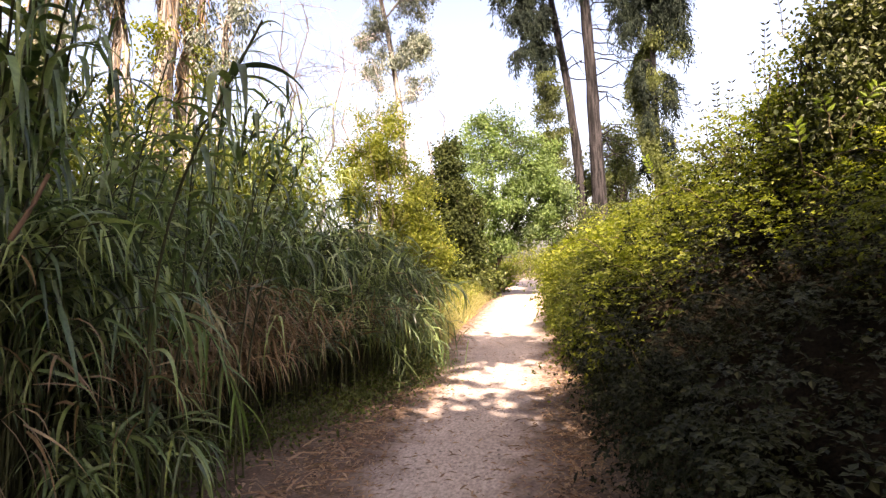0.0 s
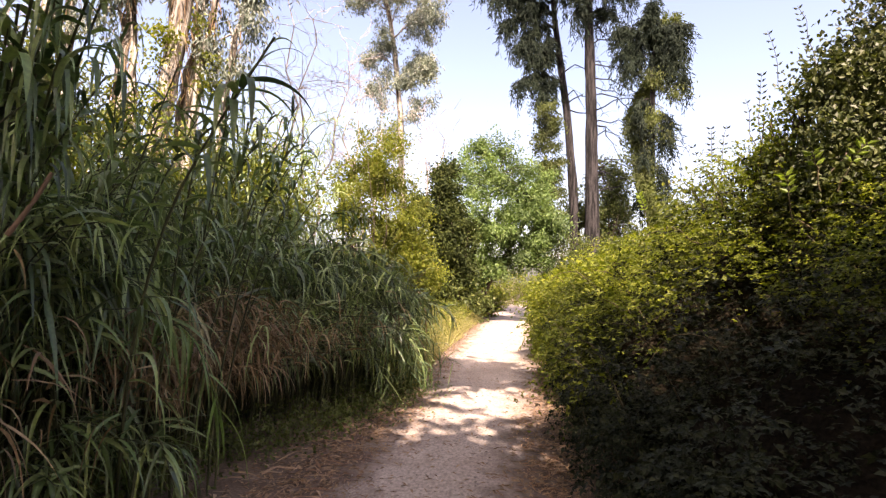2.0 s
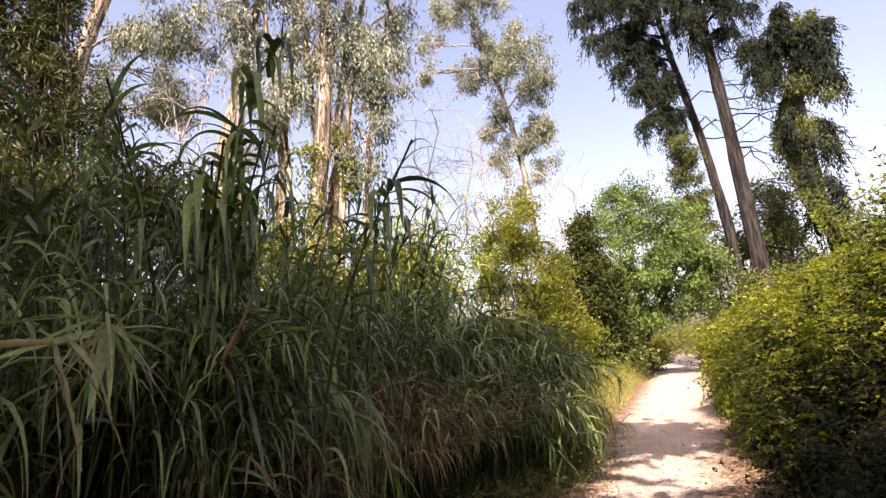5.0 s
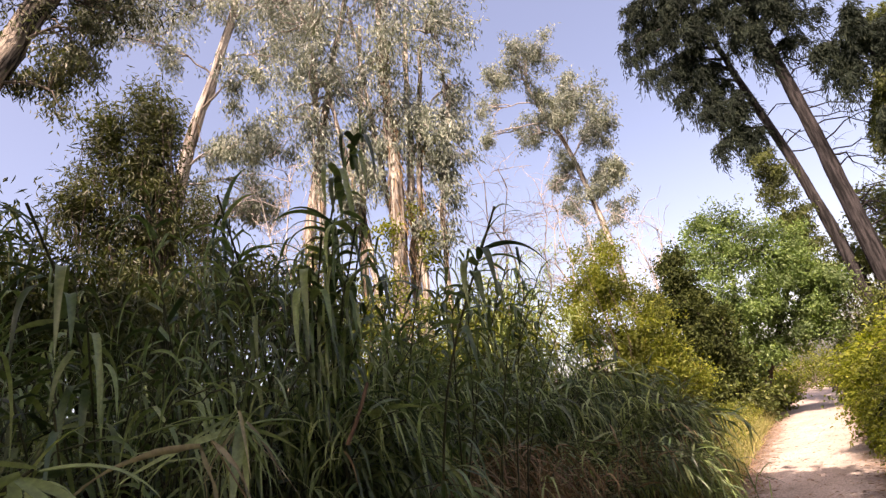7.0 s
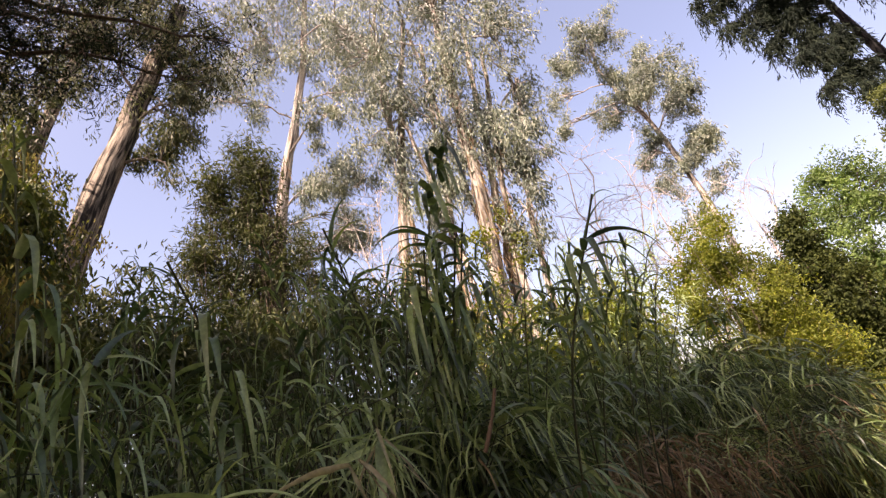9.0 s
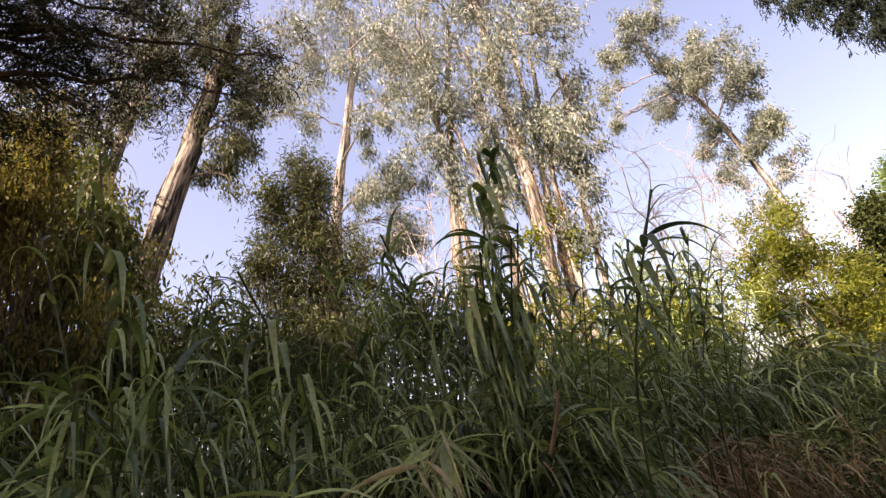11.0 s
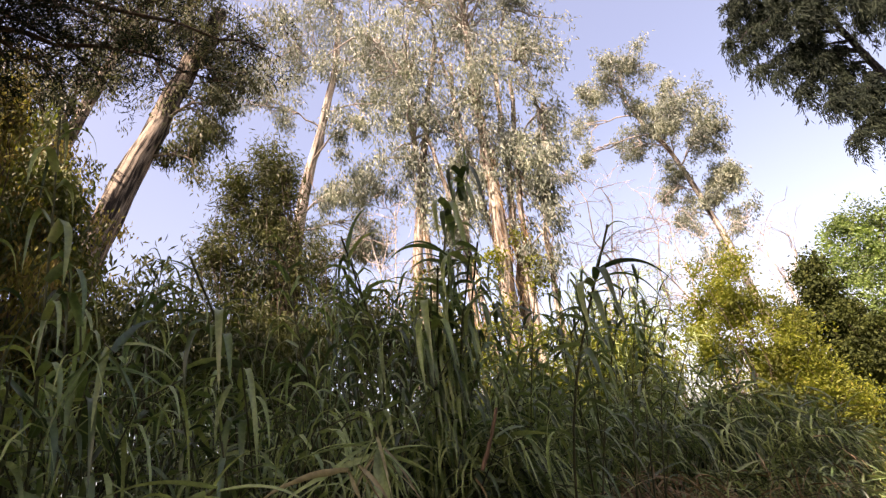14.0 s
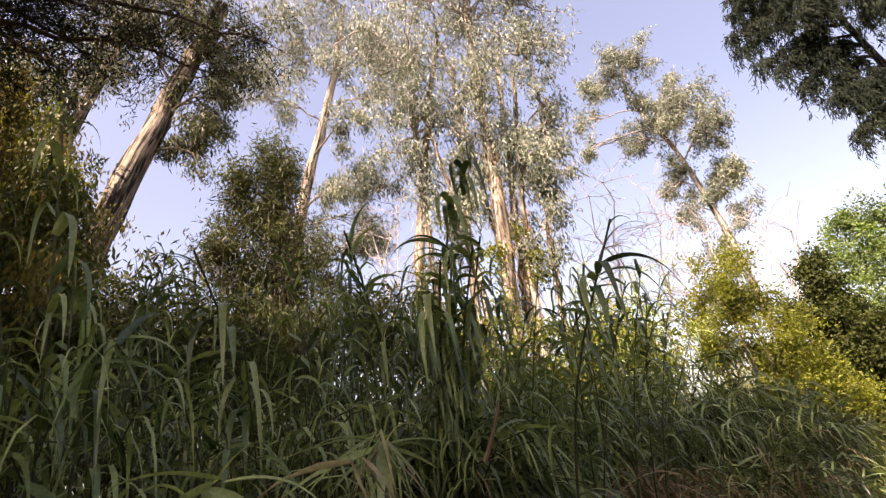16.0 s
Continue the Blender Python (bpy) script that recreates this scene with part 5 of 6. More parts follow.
def hero_reeds():
    rng = np.random.RandomState(81)
    # base, tip
    # two that stand out against the sky; leaves as height on the stem, sideways, towards the path, up, length, width, droop
    hero_reed((-2.7, 2.4, 0), (-1.85, 2.03, 3.42), "tall dark reed with broad leaves folded down against its stem", rng,
              [(0.99, 0.15, 0.0, 1.2, 0.22, 0.035, 0.5), (0.97, -0.3, 0.3, 1.5, 0.40, 0.062, 3.4), (0.95, 0.3, 0.2, 1.4, 0.52, 0.07, 3.2), (0.90, -0.35, 0.3, 1.3, 0.50, 0.075, 3.0),
               (0.88, 0.25, 0.3, 1.3, 0.62, 0.08, 3.0), (0.83, -0.9, 0.2, 0.7, 0.60, 0.05, 1.5), (0.80, 0.2, 0.4, 1.1, 0.60, 0.075, 3.0), (0.77, -0.6, 0.3, 1.0, 0.55, 0.068, 2.6),
               (0.72, 0.5, 0.3, 0.9, 0.55, 0.06, 2.6), (0.68, -0.5, 0.4, 0.9, 0.60, 0.06, 2.4), (0.63, 0.9, 0.1, 0.8, 0.55, 0.05, 1.4), (0.58, -0.8, 0.3, 0.8, 0.6, 0.055, 2.0), (0.52, 0.6, 0.4, 0.6, 0.6, 0.055, 2.2)],
              [(-2.3, 2.0, 2.0), (-2.12, 1.85, 2.8), (-2.02, 1.9, 3.15)])
    hero_reed((-2.5, 2.9, 0), (-1.18, 2.15, 2.66), "tall reed with a fountain of broad arching leaves", rng,
              [(0.90, 0.30, 0.3, 1.0, 0.46, 0.075, 1.0), (0.91, 0.05, 0.4, 1.0, 0.40, 0.078, 3.0), (0.95, 0.8, 0.2, 0.2, 0.20, 0.035, 0.9), (0.985, 0.5, 0.0, 0.7, 0.22, 0.022, 1.6),
               (0.925, 1.0, -0.1, 0.30, 0.46, 0.05, 1.05), (0.905, 1.0, -0.1, 0.40, 0.42, 0.05, 1.25), (0.885, 1.0, 0.0, 0.35, 0.30, 0.042, 1.7), (0.90, -0.5, 0.3, 0.7, 0.40, 0.085, 3.2), (0.88, 0.1, 0.5, 0.7, 0.34, 0.08, 3.0),
               (0.86, -0.9, 0.2, 0.45, 0.40, 0.05, 1.5), (0.84, -0.7, 0.3, 0.6, 0.42, 0.06, 2.0), (0.85, 0.9, 0.1, 0.5, 0.42, 0.045, 1.4), (0.82, 0.9, 0.1, 0.3, 0.42, 0.05, 1.4), (0.80, -0.9, 0.2, 0.3, 0.44, 0.055, 1.6), (0.78, 0.2, 0.5, 0.7, 0.42, 0.07, 2.8),
               (0.76, 0.8, 0.1, 0.6, 0.42, 0.045, 1.4), (0.73, -0.8, 0.2, 0.7, 0.45, 0.05, 1.7), (0.70, 0.8, 0.2, 0.7, 0.45, 0.05, 1.8)],
              [(-2.0, 2.35, 1.2), (-1.69, 2.16, 1.9), (-1.47, 2.19, 2.3), (-1.30, 2.17, 2.48)], 1)
    hero_reed((-2.9, 1.2, 0), (-2.25, 0.53, 2.71), "broad-leaved reed with one long leaf arching aside", rng,
              [(0.98, -0.5, 0.2, 0.6, 0.34, 0.035, 1.2), (0.95, -0.95, 0.0, 0.55, 0.50, 0.042, 1.0), (0.93, 0.75, 0.1, 0.55, 0.36, 0.04, 1.6), (0.90, 0.3, 0.3, 1.2, 0.62, 0.08, 3.0), (0.86, -0.8, 0.2, 0.4, 0.45, 0.055, 1.4),
               (0.82, 0.5, 0.3, 1.2, 0.60, 0.06, 2.8), (0.76, 0.1, 0.5, 1.0, 0.6, 0.075, 2.8), (0.7, -0.5, 0.4, 0.8, 0.55, 0.06, 2.2), (0.62, 0.6, 0.3, 0.7, 0.5, 0.05, 2.2)])
    hero_reed((-3.0, 2.2, 0), (-2.24, 1.3, 2.95), "broad-leaved reed with leaves spread like a fork", rng,
              [(0.98, 0.3, 0.0, 1.2, 0.30, 0.05, 0.7), (0.95, -0.7, 0.1, 0.9, 0.32, 0.05, 1.2), (0.92, 0.8, 0.1, 0.6, 0.4, 0.045, 1.3), (0.88, -0.9, 0.2, 0.5, 0.42, 0.045, 1.3), (0.82, 0.2, 0.5, 1.0, 0.5, 0.06, 2.8), (0.76, -0.5, 0.4, 0.8, 0.5, 0.055, 2.4), (0.7, 0.8, 0.3, 0.5, 0.5, 0.05, 1.6)])
    hero_reed((-2.9, 2.42, 0), (-1.74, 1.72, 2.67), "tall shaded reed with broad hanging leaves", rng,
              [(0.99 - 0.045 * j, rng.uniform(-0.9, 0.9), rng.uniform(0.0, 0.5), rng.uniform(0.7, 1.4), rng.uniform(0.32, 0.5), rng.uniform(0.05, 0.08), rng.choice([1.5, 2.0, 2.8, 3.2])) for j in range(12)])
    hero_reed((-2.9, 2.30, 0), (-1.86, 1.6, 2.65), "tall shaded reed with broad hanging leaves", rng,
              [(0.99 - 0.045 * j, rng.uniform(-0.9, 0.9), rng.uniform(0.0, 0.5), rng.uniform(0.7, 1.4), rng.uniform(0.32, 0.5), rng.uniform(0.05, 0.08), rng.choice([1.5, 2.0, 2.8, 3.2])) for j in range(12)])
    hero_reed((-2.9, 2.29, 0), (-1.96, 1.59, 2.48), "tall shaded reed with broad hanging leaves", rng,
              [(0.99 - 0.045 * j, rng.uniform(-0.9, 0.9), rng.uniform(0.0, 0.5), rng.uniform(0.7, 1.4), rng.uniform(0.32, 0.5), rng.uniform(0.05, 0.08), rng.choice([1.5, 2.0, 2.8, 3.2])) for j in range(12)])
    hero_reed((-2.9, 2.43, 0), (-1.87, 1.73, 2.43), "tall shaded reed with broad hanging leaves", rng,
              [(0.99 - 0.045 * j, rng.uniform(-0.9, 0.9), rng.uniform(0.0, 0.5), rng.uniform(0.7, 1.4), rng.uniform(0.32, 0.5), rng.uniform(0.05, 0.08), rng.choice([1.5, 2.0, 2.8, 3.2])) for j in range(12)])
    hero_reed((-2.9, 2.35, 0), (-1.99, 1.65, 2.6), "tall shaded reed with broad hanging leaves", rng,
              [(0.99 - 0.045 * j, rng.uniform(-0.9, 0.9), rng.uniform(0.0, 0.5), rng.uniform(0.7, 1.4), rng.uniform(0.32, 0.5), rng.uniform(0.05, 0.08), rng.choice([1.5, 2.0, 2.8, 3.2])) for j in range(12)])
    hero_reed((-2.9, 2.40, 0), (-1.85, 1.7, 2.76), "tall shaded reed with broad hanging leaves", rng,
              [(0.99 - 0.045 * j, rng.uniform(-0.9, 0.9), rng.uniform(0.0, 0.5), rng.uniform(0.7, 1.4), rng.uniform(0.32, 0.5), rng.uniform(0.05, 0.08), rng.choice([1.5, 2.0, 2.8, 3.2])) for j in range(12)])
    hero_reed((-2.9, 2.51, 0), (-1.74, 1.81, 2.77), "tall shaded reed with broad hanging leaves", rng,
              [(0.99 - 0.045 * j, rng.uniform(-0.9, 0.9), rng.uniform(0.0, 0.5), rng.uniform(0.7, 1.4), rng.uniform(0.32, 0.5), rng.uniform(0.05, 0.08), rng.choice([1.5, 2.0, 2.8, 3.2])) for j in range(12)])
    # base, tip
    for b, t, n, lf in [((-2.9, 1.9, 0), (-2.45, 1.5, 2.95), 12, (0.55, 0.05)),
                        ((-2.9, 1.6, 0), (-2.7, 1.2, 2.9), 12, (0.55, 0.05)), ((-2.55, 6.8, 0), (-2.3, 6.5, 2.6), 16, (0.5, 0.06)),
                        ((-2.7, 2.9, 0), (-2.3, 2.5, 2.9), 14, (0.5, 0.05)), ((-2.6, 3.6, 0), (-1.85, 2.9, 2.7), 14, (0.5, 0.045)),
                        ((-3.0, 3.9, 0), (-2.4, 3.5, 3.0), 14, (0.5, 0.05)), ((-2.9, 0.4, 0), (-2.5, 0.2, 2.5), 12, (0.6, 0.055))]:
        reed(b, t, rng, n, lf, lowest=0.5, kink=1.15, steep=1.1)
    # slender reeds that rise over the crest, each bent at the top
    for t in [(-1.84, 2.38, 2.65), (-2, 2.81, 2.55), (-1.53, 2.83, 2.55), (-1.7, 3.43, 2.57), (-1.77, 3.85, 2.51), (-1.98, 2.08, 2.49), (-1.87, 4.29, 2.32), (-2.34, 2.82, 2.58), (-1.57, 3.21, 2.72), (-2.17, 1.72, 2.57), (-2.49, 1.87, 2.83), (-2.36, 1.45, 2.65), (-1.69, 3.73, 2.7), (-1.79, 2.52, 2.33)]:
        reed((t[0] - rng.uniform(0.5, 0.9), t[1] + rng.normal(0.1, 0.25), 0), t, rng, 17, (rng.uniform(0.30, 0.42), rng.uniform(0.03, 0.045)), lowest=0.55, kink=0.3, steep=0.2)
    # pale hanging tuft close to the path, and other low leaning reeds
    hanging_shoot([(-2.6, 3.1, 0), (-2.45, 3.05, 1.1), (-2.2, 2.98, 1.35), (-1.95, 2.92, 1.05), (-1.82, 2.88, 0.75)], 30, (0.46, 0.024), M_REED_LIME, "bright green reed shoot drooping low at the path edge", rng)
    hanging_shoot([(-2.5, 3.4, 0), (-2.5, 3.3, 1.2), (-2.3, 3.2, 1.5), (-2.12, 3.15, 1.15)], 24, (0.42, 0.02), M_REED_STRAW, "withered straw reed shoot hanging at the path edge", rng)
    hanging_shoot([(-2.3, 2.75, 0), (-2.2, 2.7, 0.6), (-2.0, 2.6, 0.72), (-1.85, 2.55, 0.45)], 18, (0.4, 0.026), M_REED, "low green reed shoot bent to the ground", rng)
    reed((-2.35, 3.2, 0.0), (-2.3, 3.1, 0.6), rng, 10, (0.45, 0.028), M_REED, "low reed shoot at the path", lowest=0.2)
    # leaning reeds whose leaves fan out at the bent top
    leaners = []
    for i in range(6):
        h = rng.uniform(1.5, 2.2)
        leaners.append(reed((0, 0, 0), (rng.uniform(0.5, 0.9), rng.normal(0, 0.15), h), rng, 15, (rng.uniform(0.22, 0.32), rng.uniform(0.022, 0.032)), None, "reed bent towards the path with a fan of leaves", lowest=0.7, kink=0.4))
    for i in range(52):
        y = rng.uniform(2.4, 7.4)
        m = pose(front(y) - rng.uniform(0.2, 0.9) - (0.4 if 3.5 < y < 7.2 else 0), y, 0, 0, rng.normal(0, 6), rng.normal(10, 35))
        if i < len(leaners):
            leaners[i].matrix_basis = m
        else:
            copy_thing(leaners[i % len(leaners)], m)
    # low fountains of leaves at the foot of the front
    sprays = []
    for i in range(4):
        sprays.append(reed((0, 0, 0), (rng.uniform(0.25, 0.5), rng.normal(0, 0.1), rng.uniform(0.95, 1.35)), rng, 18, (rng.uniform(0.36, 0.44), rng.uniform(0.024, 0.032)), None, "low young reed with a fountain of drooping leaves", lowest=0.5, kink=0.3))
    for i in range(6):
        y = rng.uniform(2.6, 3.5)
        m = pose(front(y) - rng.uniform(-0.1, 0.5), y, 0, 0, rng.normal(0, 6), rng.normal(0, 50))
        if i < len(sprays):
            sprays[i].matrix_basis = m
        else:
            copy_thing(sprays[i % len(sprays)], m)
    # tall broad-leaved reeds that stand above the rest
    tall = []
    for i in range(5):
        tall.append(reed((0, 0, 0), (rng.normal(0.25, 0.2), rng.normal(-0.1, 0.2), rng.uniform(2.7, 3.3)), rng, 18, (rng.uniform(0.3, 0.42), rng.uniform(0.032, 0.048)), lowest=0.5, kink=1.0, steep=0.6))
    for i in range(34):
        y = rng.uniform(-1.5, 5.6)
        m = pose(front(y) - rng.uniform(0.3, 1.5), y, 0, rng.normal(0, 5), rng.normal(3, 5), rng.normal(0, 60))
        if i < len(tall):
            tall[i].matrix_basis = m
        else:
            copy_thing(tall[i % len(tall)], m)
    models = []
    for i in range(9):
        h = rng.uniform(2.4, 3.2)
        models.append(reed((0, 0, 0), (rng.normal(0, 0.25), rng.normal(0, 0.25), h), rng, rng.randint(11, 15), (rng.uniform(0.24, 0.36), rng.uniform(0.022, 0.038)), kink=0.5))
    spots = []
    for i in range(120):
        y = rng.uniform(-3.0, 7.6)
        under_cut = 1.0 if 3.5 < y < 7.2 else 0.35
        spots.append((front(y) - under_cut - rng.uniform(0, 1.3), y))
    for i, (x, y) in enumerate(spots):
        m = pose(x, y, 0, rng.normal(0, 8), rng.normal(5, 7), rng.uniform(0, 360))
        if i < len(models):
            models[i].matrix_basis = m
        else:
            copy_thing(models[i % len(models)], m)


hero_reeds()


def drooping_tuft(tip, way_in, seed, dead):
    """A bent pale reed close to the path: a fan of green leaves, and withered ones among them."""
    rng = np.random.RandomState(seed)
    tip = np.array(tip)
    th = thing("giant_reed", "pale green reed bent over with withered straw leaves" if dead else "pale green reed bent over with a fan of leaves", "reed", way_in[0], "reeds at the front of the thicket")
    line = smooth_line([*way_in, tip], 14)
    v, f = tube_arrays([(line, np.linspace(0.009, 0.004, 14))], 7)
    under(new("stem", raw_mesh("stem", v, f, M_STEM, True)), th)
    across, near = np.array([0.51, 0.86, 0]), np.array([0.86, -0.51, 0])
    # direction in degrees from the path's far side over the top, towards the path, length, width, droop
    fan = [(172, 0.1, 0.46, 0.030, 0.25), (184, 0.2, 0.42, 0.034, 0.2), (194, 0.3, 0.36, 0.026, 0.3), (212, 0.4, 0.36, 0.03, 0.5), (228, 0.4, 0.34, 0.028, 0.4), (244, 0.5, 0.32, 0.034, 0.3), (262, 0.5, 0.34, 0.042, 0.2), (276, 0.5, 0.36, 0.036, 0.2),
           (292, 0.5, 0.30, 0.026, 0.3), (306, 0.4, 0.30, 0.024, 0.5), (322, 0.4, 0.32, 0.026, 0.6), (340, 0.3, 0.34, 0.028, 0.6), (2, 0.2, 0.32, 0.026, 0.8), (18, 0.2, 0.26, 0.024, 1.2), (155, 0.3, 0.30, 0.026, 0.9), (120, 0.2, 0.28, 0.024, 1.6), (60, 0.2, 0.28, 0.024, 1.6)]
    straw = [(288, 0.5, 0.28, 0.03, 0.4), (298, 0.4, 0.34, 0.022, 0.3), (312, 0.5, 0.26, 0.034, 0.6), (250, 0.6, 0.36, 0.034, 0.3), (268, 0.6, 0.40, 0.024, 0.3), (220, 0.5, 0.34, 0.026, 0.9), (278, 0.6, 0.3, 0.03, 0.4)]
    for k, (deg, n, ln, wd, dr) in enumerate(fan + (straw if dead else [])):
        at = tip - (tip - line[-3]) * rng.uniform(0, 0.8) + rng.normal(0, 0.012, 3)
        deg, ln, dr = deg + rng.normal(0, 9), ln * rng.uniform(0.65, 1.1), dr * rng.uniform(0.5, 1.3)
        way = across * math.cos(radians(deg)) + UP * math.sin(radians(deg)) + near * n
        v, f = blade_arrays(at[None], way[None], ln * 1.05, wd * (1.3 if k < len(fan) else 0.55), dr, 9, 0.9 if k < len(fan) else 1.3, rng, 0.5, 0.0, 0.22)
        ob = under(new("leaf", raw_mesh("tuft_leaf", v, f, M_REED_PALE if k < len(fan) else M_REED_STRAW, True)), th)
        if k >= len(fan):
            ob["label"] = "withered straw-coloured leaf"
    # long curled dead leaves that hang beside the fan
    if not dead:
        return
    for at, a, u, ln, wd, dr in [((-1.6, 0.79, 1.73), 0.25, -0.9, 0.34, 0.018, 0.3), ((-1.58, 0.81, 1.74), 0.45, -0.8, 0.40, 0.014, 0.4), ((-1.6, 0.79, 1.73), -0.9, 0.1, 0.34, 0.026, 0.5), ((-1.6, 0.79, 1.73), 0.1, -1.0, 0.36, 0.010, 0.1), ((-1.58, 0.81, 1.74), 0.6, -0.6, 0.26, 0.018, 1.0)]:
        v, f = blade_arrays(np.array(at)[None], (across * a + UP * u + near * 0.15)[None], ln, wd, dr, 12, 1.2, rng, 0.5, 0.0, 0.3)
        under(new("leaf", raw_mesh("tuft_leaf", v + rng.normal(0, 0.0015, v.shape), f, M_REED_STRAW, True)), th)["label"] = "long curled dead leaf"


drooping_tuft((-1.76, 1.02, 1.86), [(-2.7, 1.6, 0), (-2.45, 1.5, 1.2), (-2.1, 1.3, 1.8)], 86, True)
drooping_tuft((-1.63, 0.4, 1.73), [(-2.6, 0.7, 0), (-2.4, 0.6, 1.2), (-2.0, 0.4, 1.72)], 87, False)


STALK = [(-1.47, 1.23, 1.66), (-1.425, 1.26, 1.755), (-1.4, 1.29, 1.85)]


def snapped_stalk():
    th = thing("broken_reed", "rusty brown dead reed stalk leaning among the leaves", "reed", STALK[0])
    p = STALK
    v, f = tube_arrays([(smooth_line(p, 10), np.linspace(0.008, 0.006, 10))], 8)
    under(new("stalk", raw_mesh("stalk", v, f, M_STEM_DRY, True)), th)


snapped_stalk()


TOP_Y = [-9, 1.0, 2.5, 4.0, 5.2, 6.4, 7.4, 8.4]
TOP_Z = [2.45, 2.3, 2.35, 2.4, 2.25, 2.05, 1.8, 1.4]


def reed_mass(rng, bases, tops, per, low, length, width, droop, outward, segs=5, fold=0.0):
    """Many reeds as arrays: stems that arch from base to top, and leaves on their upper part."""
    s = np.linspace(0, 1, 7)
    tubes, P, D, L, W = [], [], [], [], []
    for b, t, ln, wd in zip(bases, tops, length, width):
        way = (t - b) * [1, 1, 0]
        bow = s[:, None] ** 2.2
        line = b + UP * (t[2] - b[2]) * np.sin(s[:, None] * np.pi / 2 * 1.06) + way * bow
        tubes.append((line, np.linspace(0.008, 0.003, 7)))
        k = rng.randint(per - 3, per + 4)
        q = low + (1 - low) * (np.arange(k) + rng.uniform(0, 1, k)) / k
        P.append(np.stack([np.interp(q, s, line[:, j]) for j in range(3)], 1))
        a = rng.uniform(0, 2 * np.pi) + np.pi * (np.arange(k) % 2) + rng.normal(0, 0.6, k)
        D.append(np.stack([np.cos(a) * 0.8 + way[0] * outward, np.sin(a) * 0.8 + way[1] * outward, -0.15 + 0.8 * q ** 3 + rng.normal(0, 0.4, k)], 1))
        L.append(ln * rng.uniform(0.65, 1.2, k))
        W.append(wd * rng.uniform(0.6, 1.2, k))
    P, D, L, W = np.concatenate(P), np.concatenate(D), np.concatenate(L), np.concatenate(W)
    return tube_arrays(tubes, 4), blade_arrays(P, D, L, W, droop * rng.uniform(0.4, 1.6, len(P)), segs, 0.6, rng, 0.6, 0.15, fold)


def thicket():
    """The mass of reeds: stems with many leaves, too many to count."""
    rng = np.random.RandomState(82)
    th = thing("reed_thicket", "dense thicket of green reeds leaning over the path edge", "reeds", (-4.5, 3, 0), kind="stuff")

    def add(stems, leaves, name, material):
        tagged(under(new(name + "_stem_mass", raw_mesh(name + "_stem_mass", *stems, M_STEM, True)), th), kind="stuff")
        tagged(under(new(name + "_leaf_mass", raw_mesh(name + "_leaf_mass", *leaves, material, True)), th), kind="stuff")

    # the body behind the front
    n = 520
    y = rng.uniform(-8, 8.2, n)
    back = np.interp(y, [3.0, 3.6, 7.0, 7.8], [0.6, 1.25, 1.25, 0.6]) + rng.uniform(0, 1, n) ** 1.1 * 4.2
    base = np.stack([front(y) - back, y, np.zeros(n)], 1)
    h = np.interp(y, TOP_Y, TOP_Z) * rng.uniform(0.6, 1.12, n) * np.interp(back, [0.3, 1, 4], [0.92, 1.0, 1.15])
    top = base + np.stack([rng.normal(0.2, 0.35, n), rng.normal(0, 0.35, n), h], 1)
    add(*reed_mass(rng, base, top, 12, 0.52, np.full(n, 0.38), rng.uniform(0.026, 0.048, n), 1.5, 0.15, 5), "body", M_REED)
    # shoots that rise, arch over towards the path and hang, their leaves combed down by their weight
    def thatch(n, y0, y1, crest, out, ahead, length, width, per, back, name, material, drop=(0.0, 0.3)):
        tufts = max(4, n // 7)
        pick = rng.randint(0, tufts, n)
        y = rng.uniform(y0, y1, tufts)[pick] + rng.normal(0, 0.1, n)
        aim = rng.normal(0, 0.5, tufts)[pick]
        high = np.interp(y, TOP_Y, TOP_Z) * rng.uniform(*crest, tufts)[pick] * rng.uniform(0.85, 1.08, n)
        base = np.stack([front(y) - rng.uniform(*back, n), y, np.zeros(n)], 1)
        reach = rng.uniform(*out, n)
        tip = base + np.stack([reach, ahead + aim + rng.normal(0, 0.2, n), high - rng.uniform(*drop, n) * reach], 1)
        mid = base + (tip - base) * [0.22, 0.22, 0] + UP * (high * 1.18)[:, None]
        q = np.linspace(0, 1, 9)[None, :, None]
        lines = base[:, None] * (1 - q) ** 2 + mid[:, None] * 2 * q * (1 - q) + tip[:, None] * q * q
        stems = tube_arrays([(l, np.linspace(0.008, 0.0025, 9)) for l in lines], 4)
        u = 0.42 + 0.58 * ((np.arange(per) + rng.uniform(0, 1, (n, per))) / per) ** 0.6
        k = np.clip((u * 8).astype(int), 0, 7)
        i = np.arange(n)[:, None]
        P = lines[i, k] + (lines[i, k + 1] - lines[i, k]) * (u * 8 - k)[..., None]
        tan = unit(lines[i, k + 1] - lines[i, k])
        side = unit(np.cross(tan, UP + rng.normal(0, 0.5, (n, per, 3)))) * np.where(np.arange(per) % 2, 1, -1)[None, :, None]
        D = tan * rng.uniform(0.1, 0.8, (n, per, 1)) + side * rng.uniform(0.3, 1.1, (n, per, 1)) + rng.normal(0, 0.35, (n, per, 3)) + UP * rng.uniform(-0.9, 0.25, (n, per, 1))
        m = n * per
        W = np.repeat(rng.uniform(*width, n), per) * rng.uniform(0.7, 1.2, m)
        L = np.repeat(rng.uniform(*length, n), per) * rng.uniform(0.7, 1.25, m)
        add(stems, blade_arrays(P.reshape(-1, 3), D.reshape(-1, 3), L, W, rng.uniform(0.3, 1.3, m), 6, 1.1, rng, 0.55, 0.0, 0.2), name, material)

    thatch(150, 3.3, 7.9, (0.78, 1.02), (0.4, 1.0), 0.3, (0.24, 0.40), (0.022, 0.040), 15, (0.35, 1.2), "crest", M_REED)
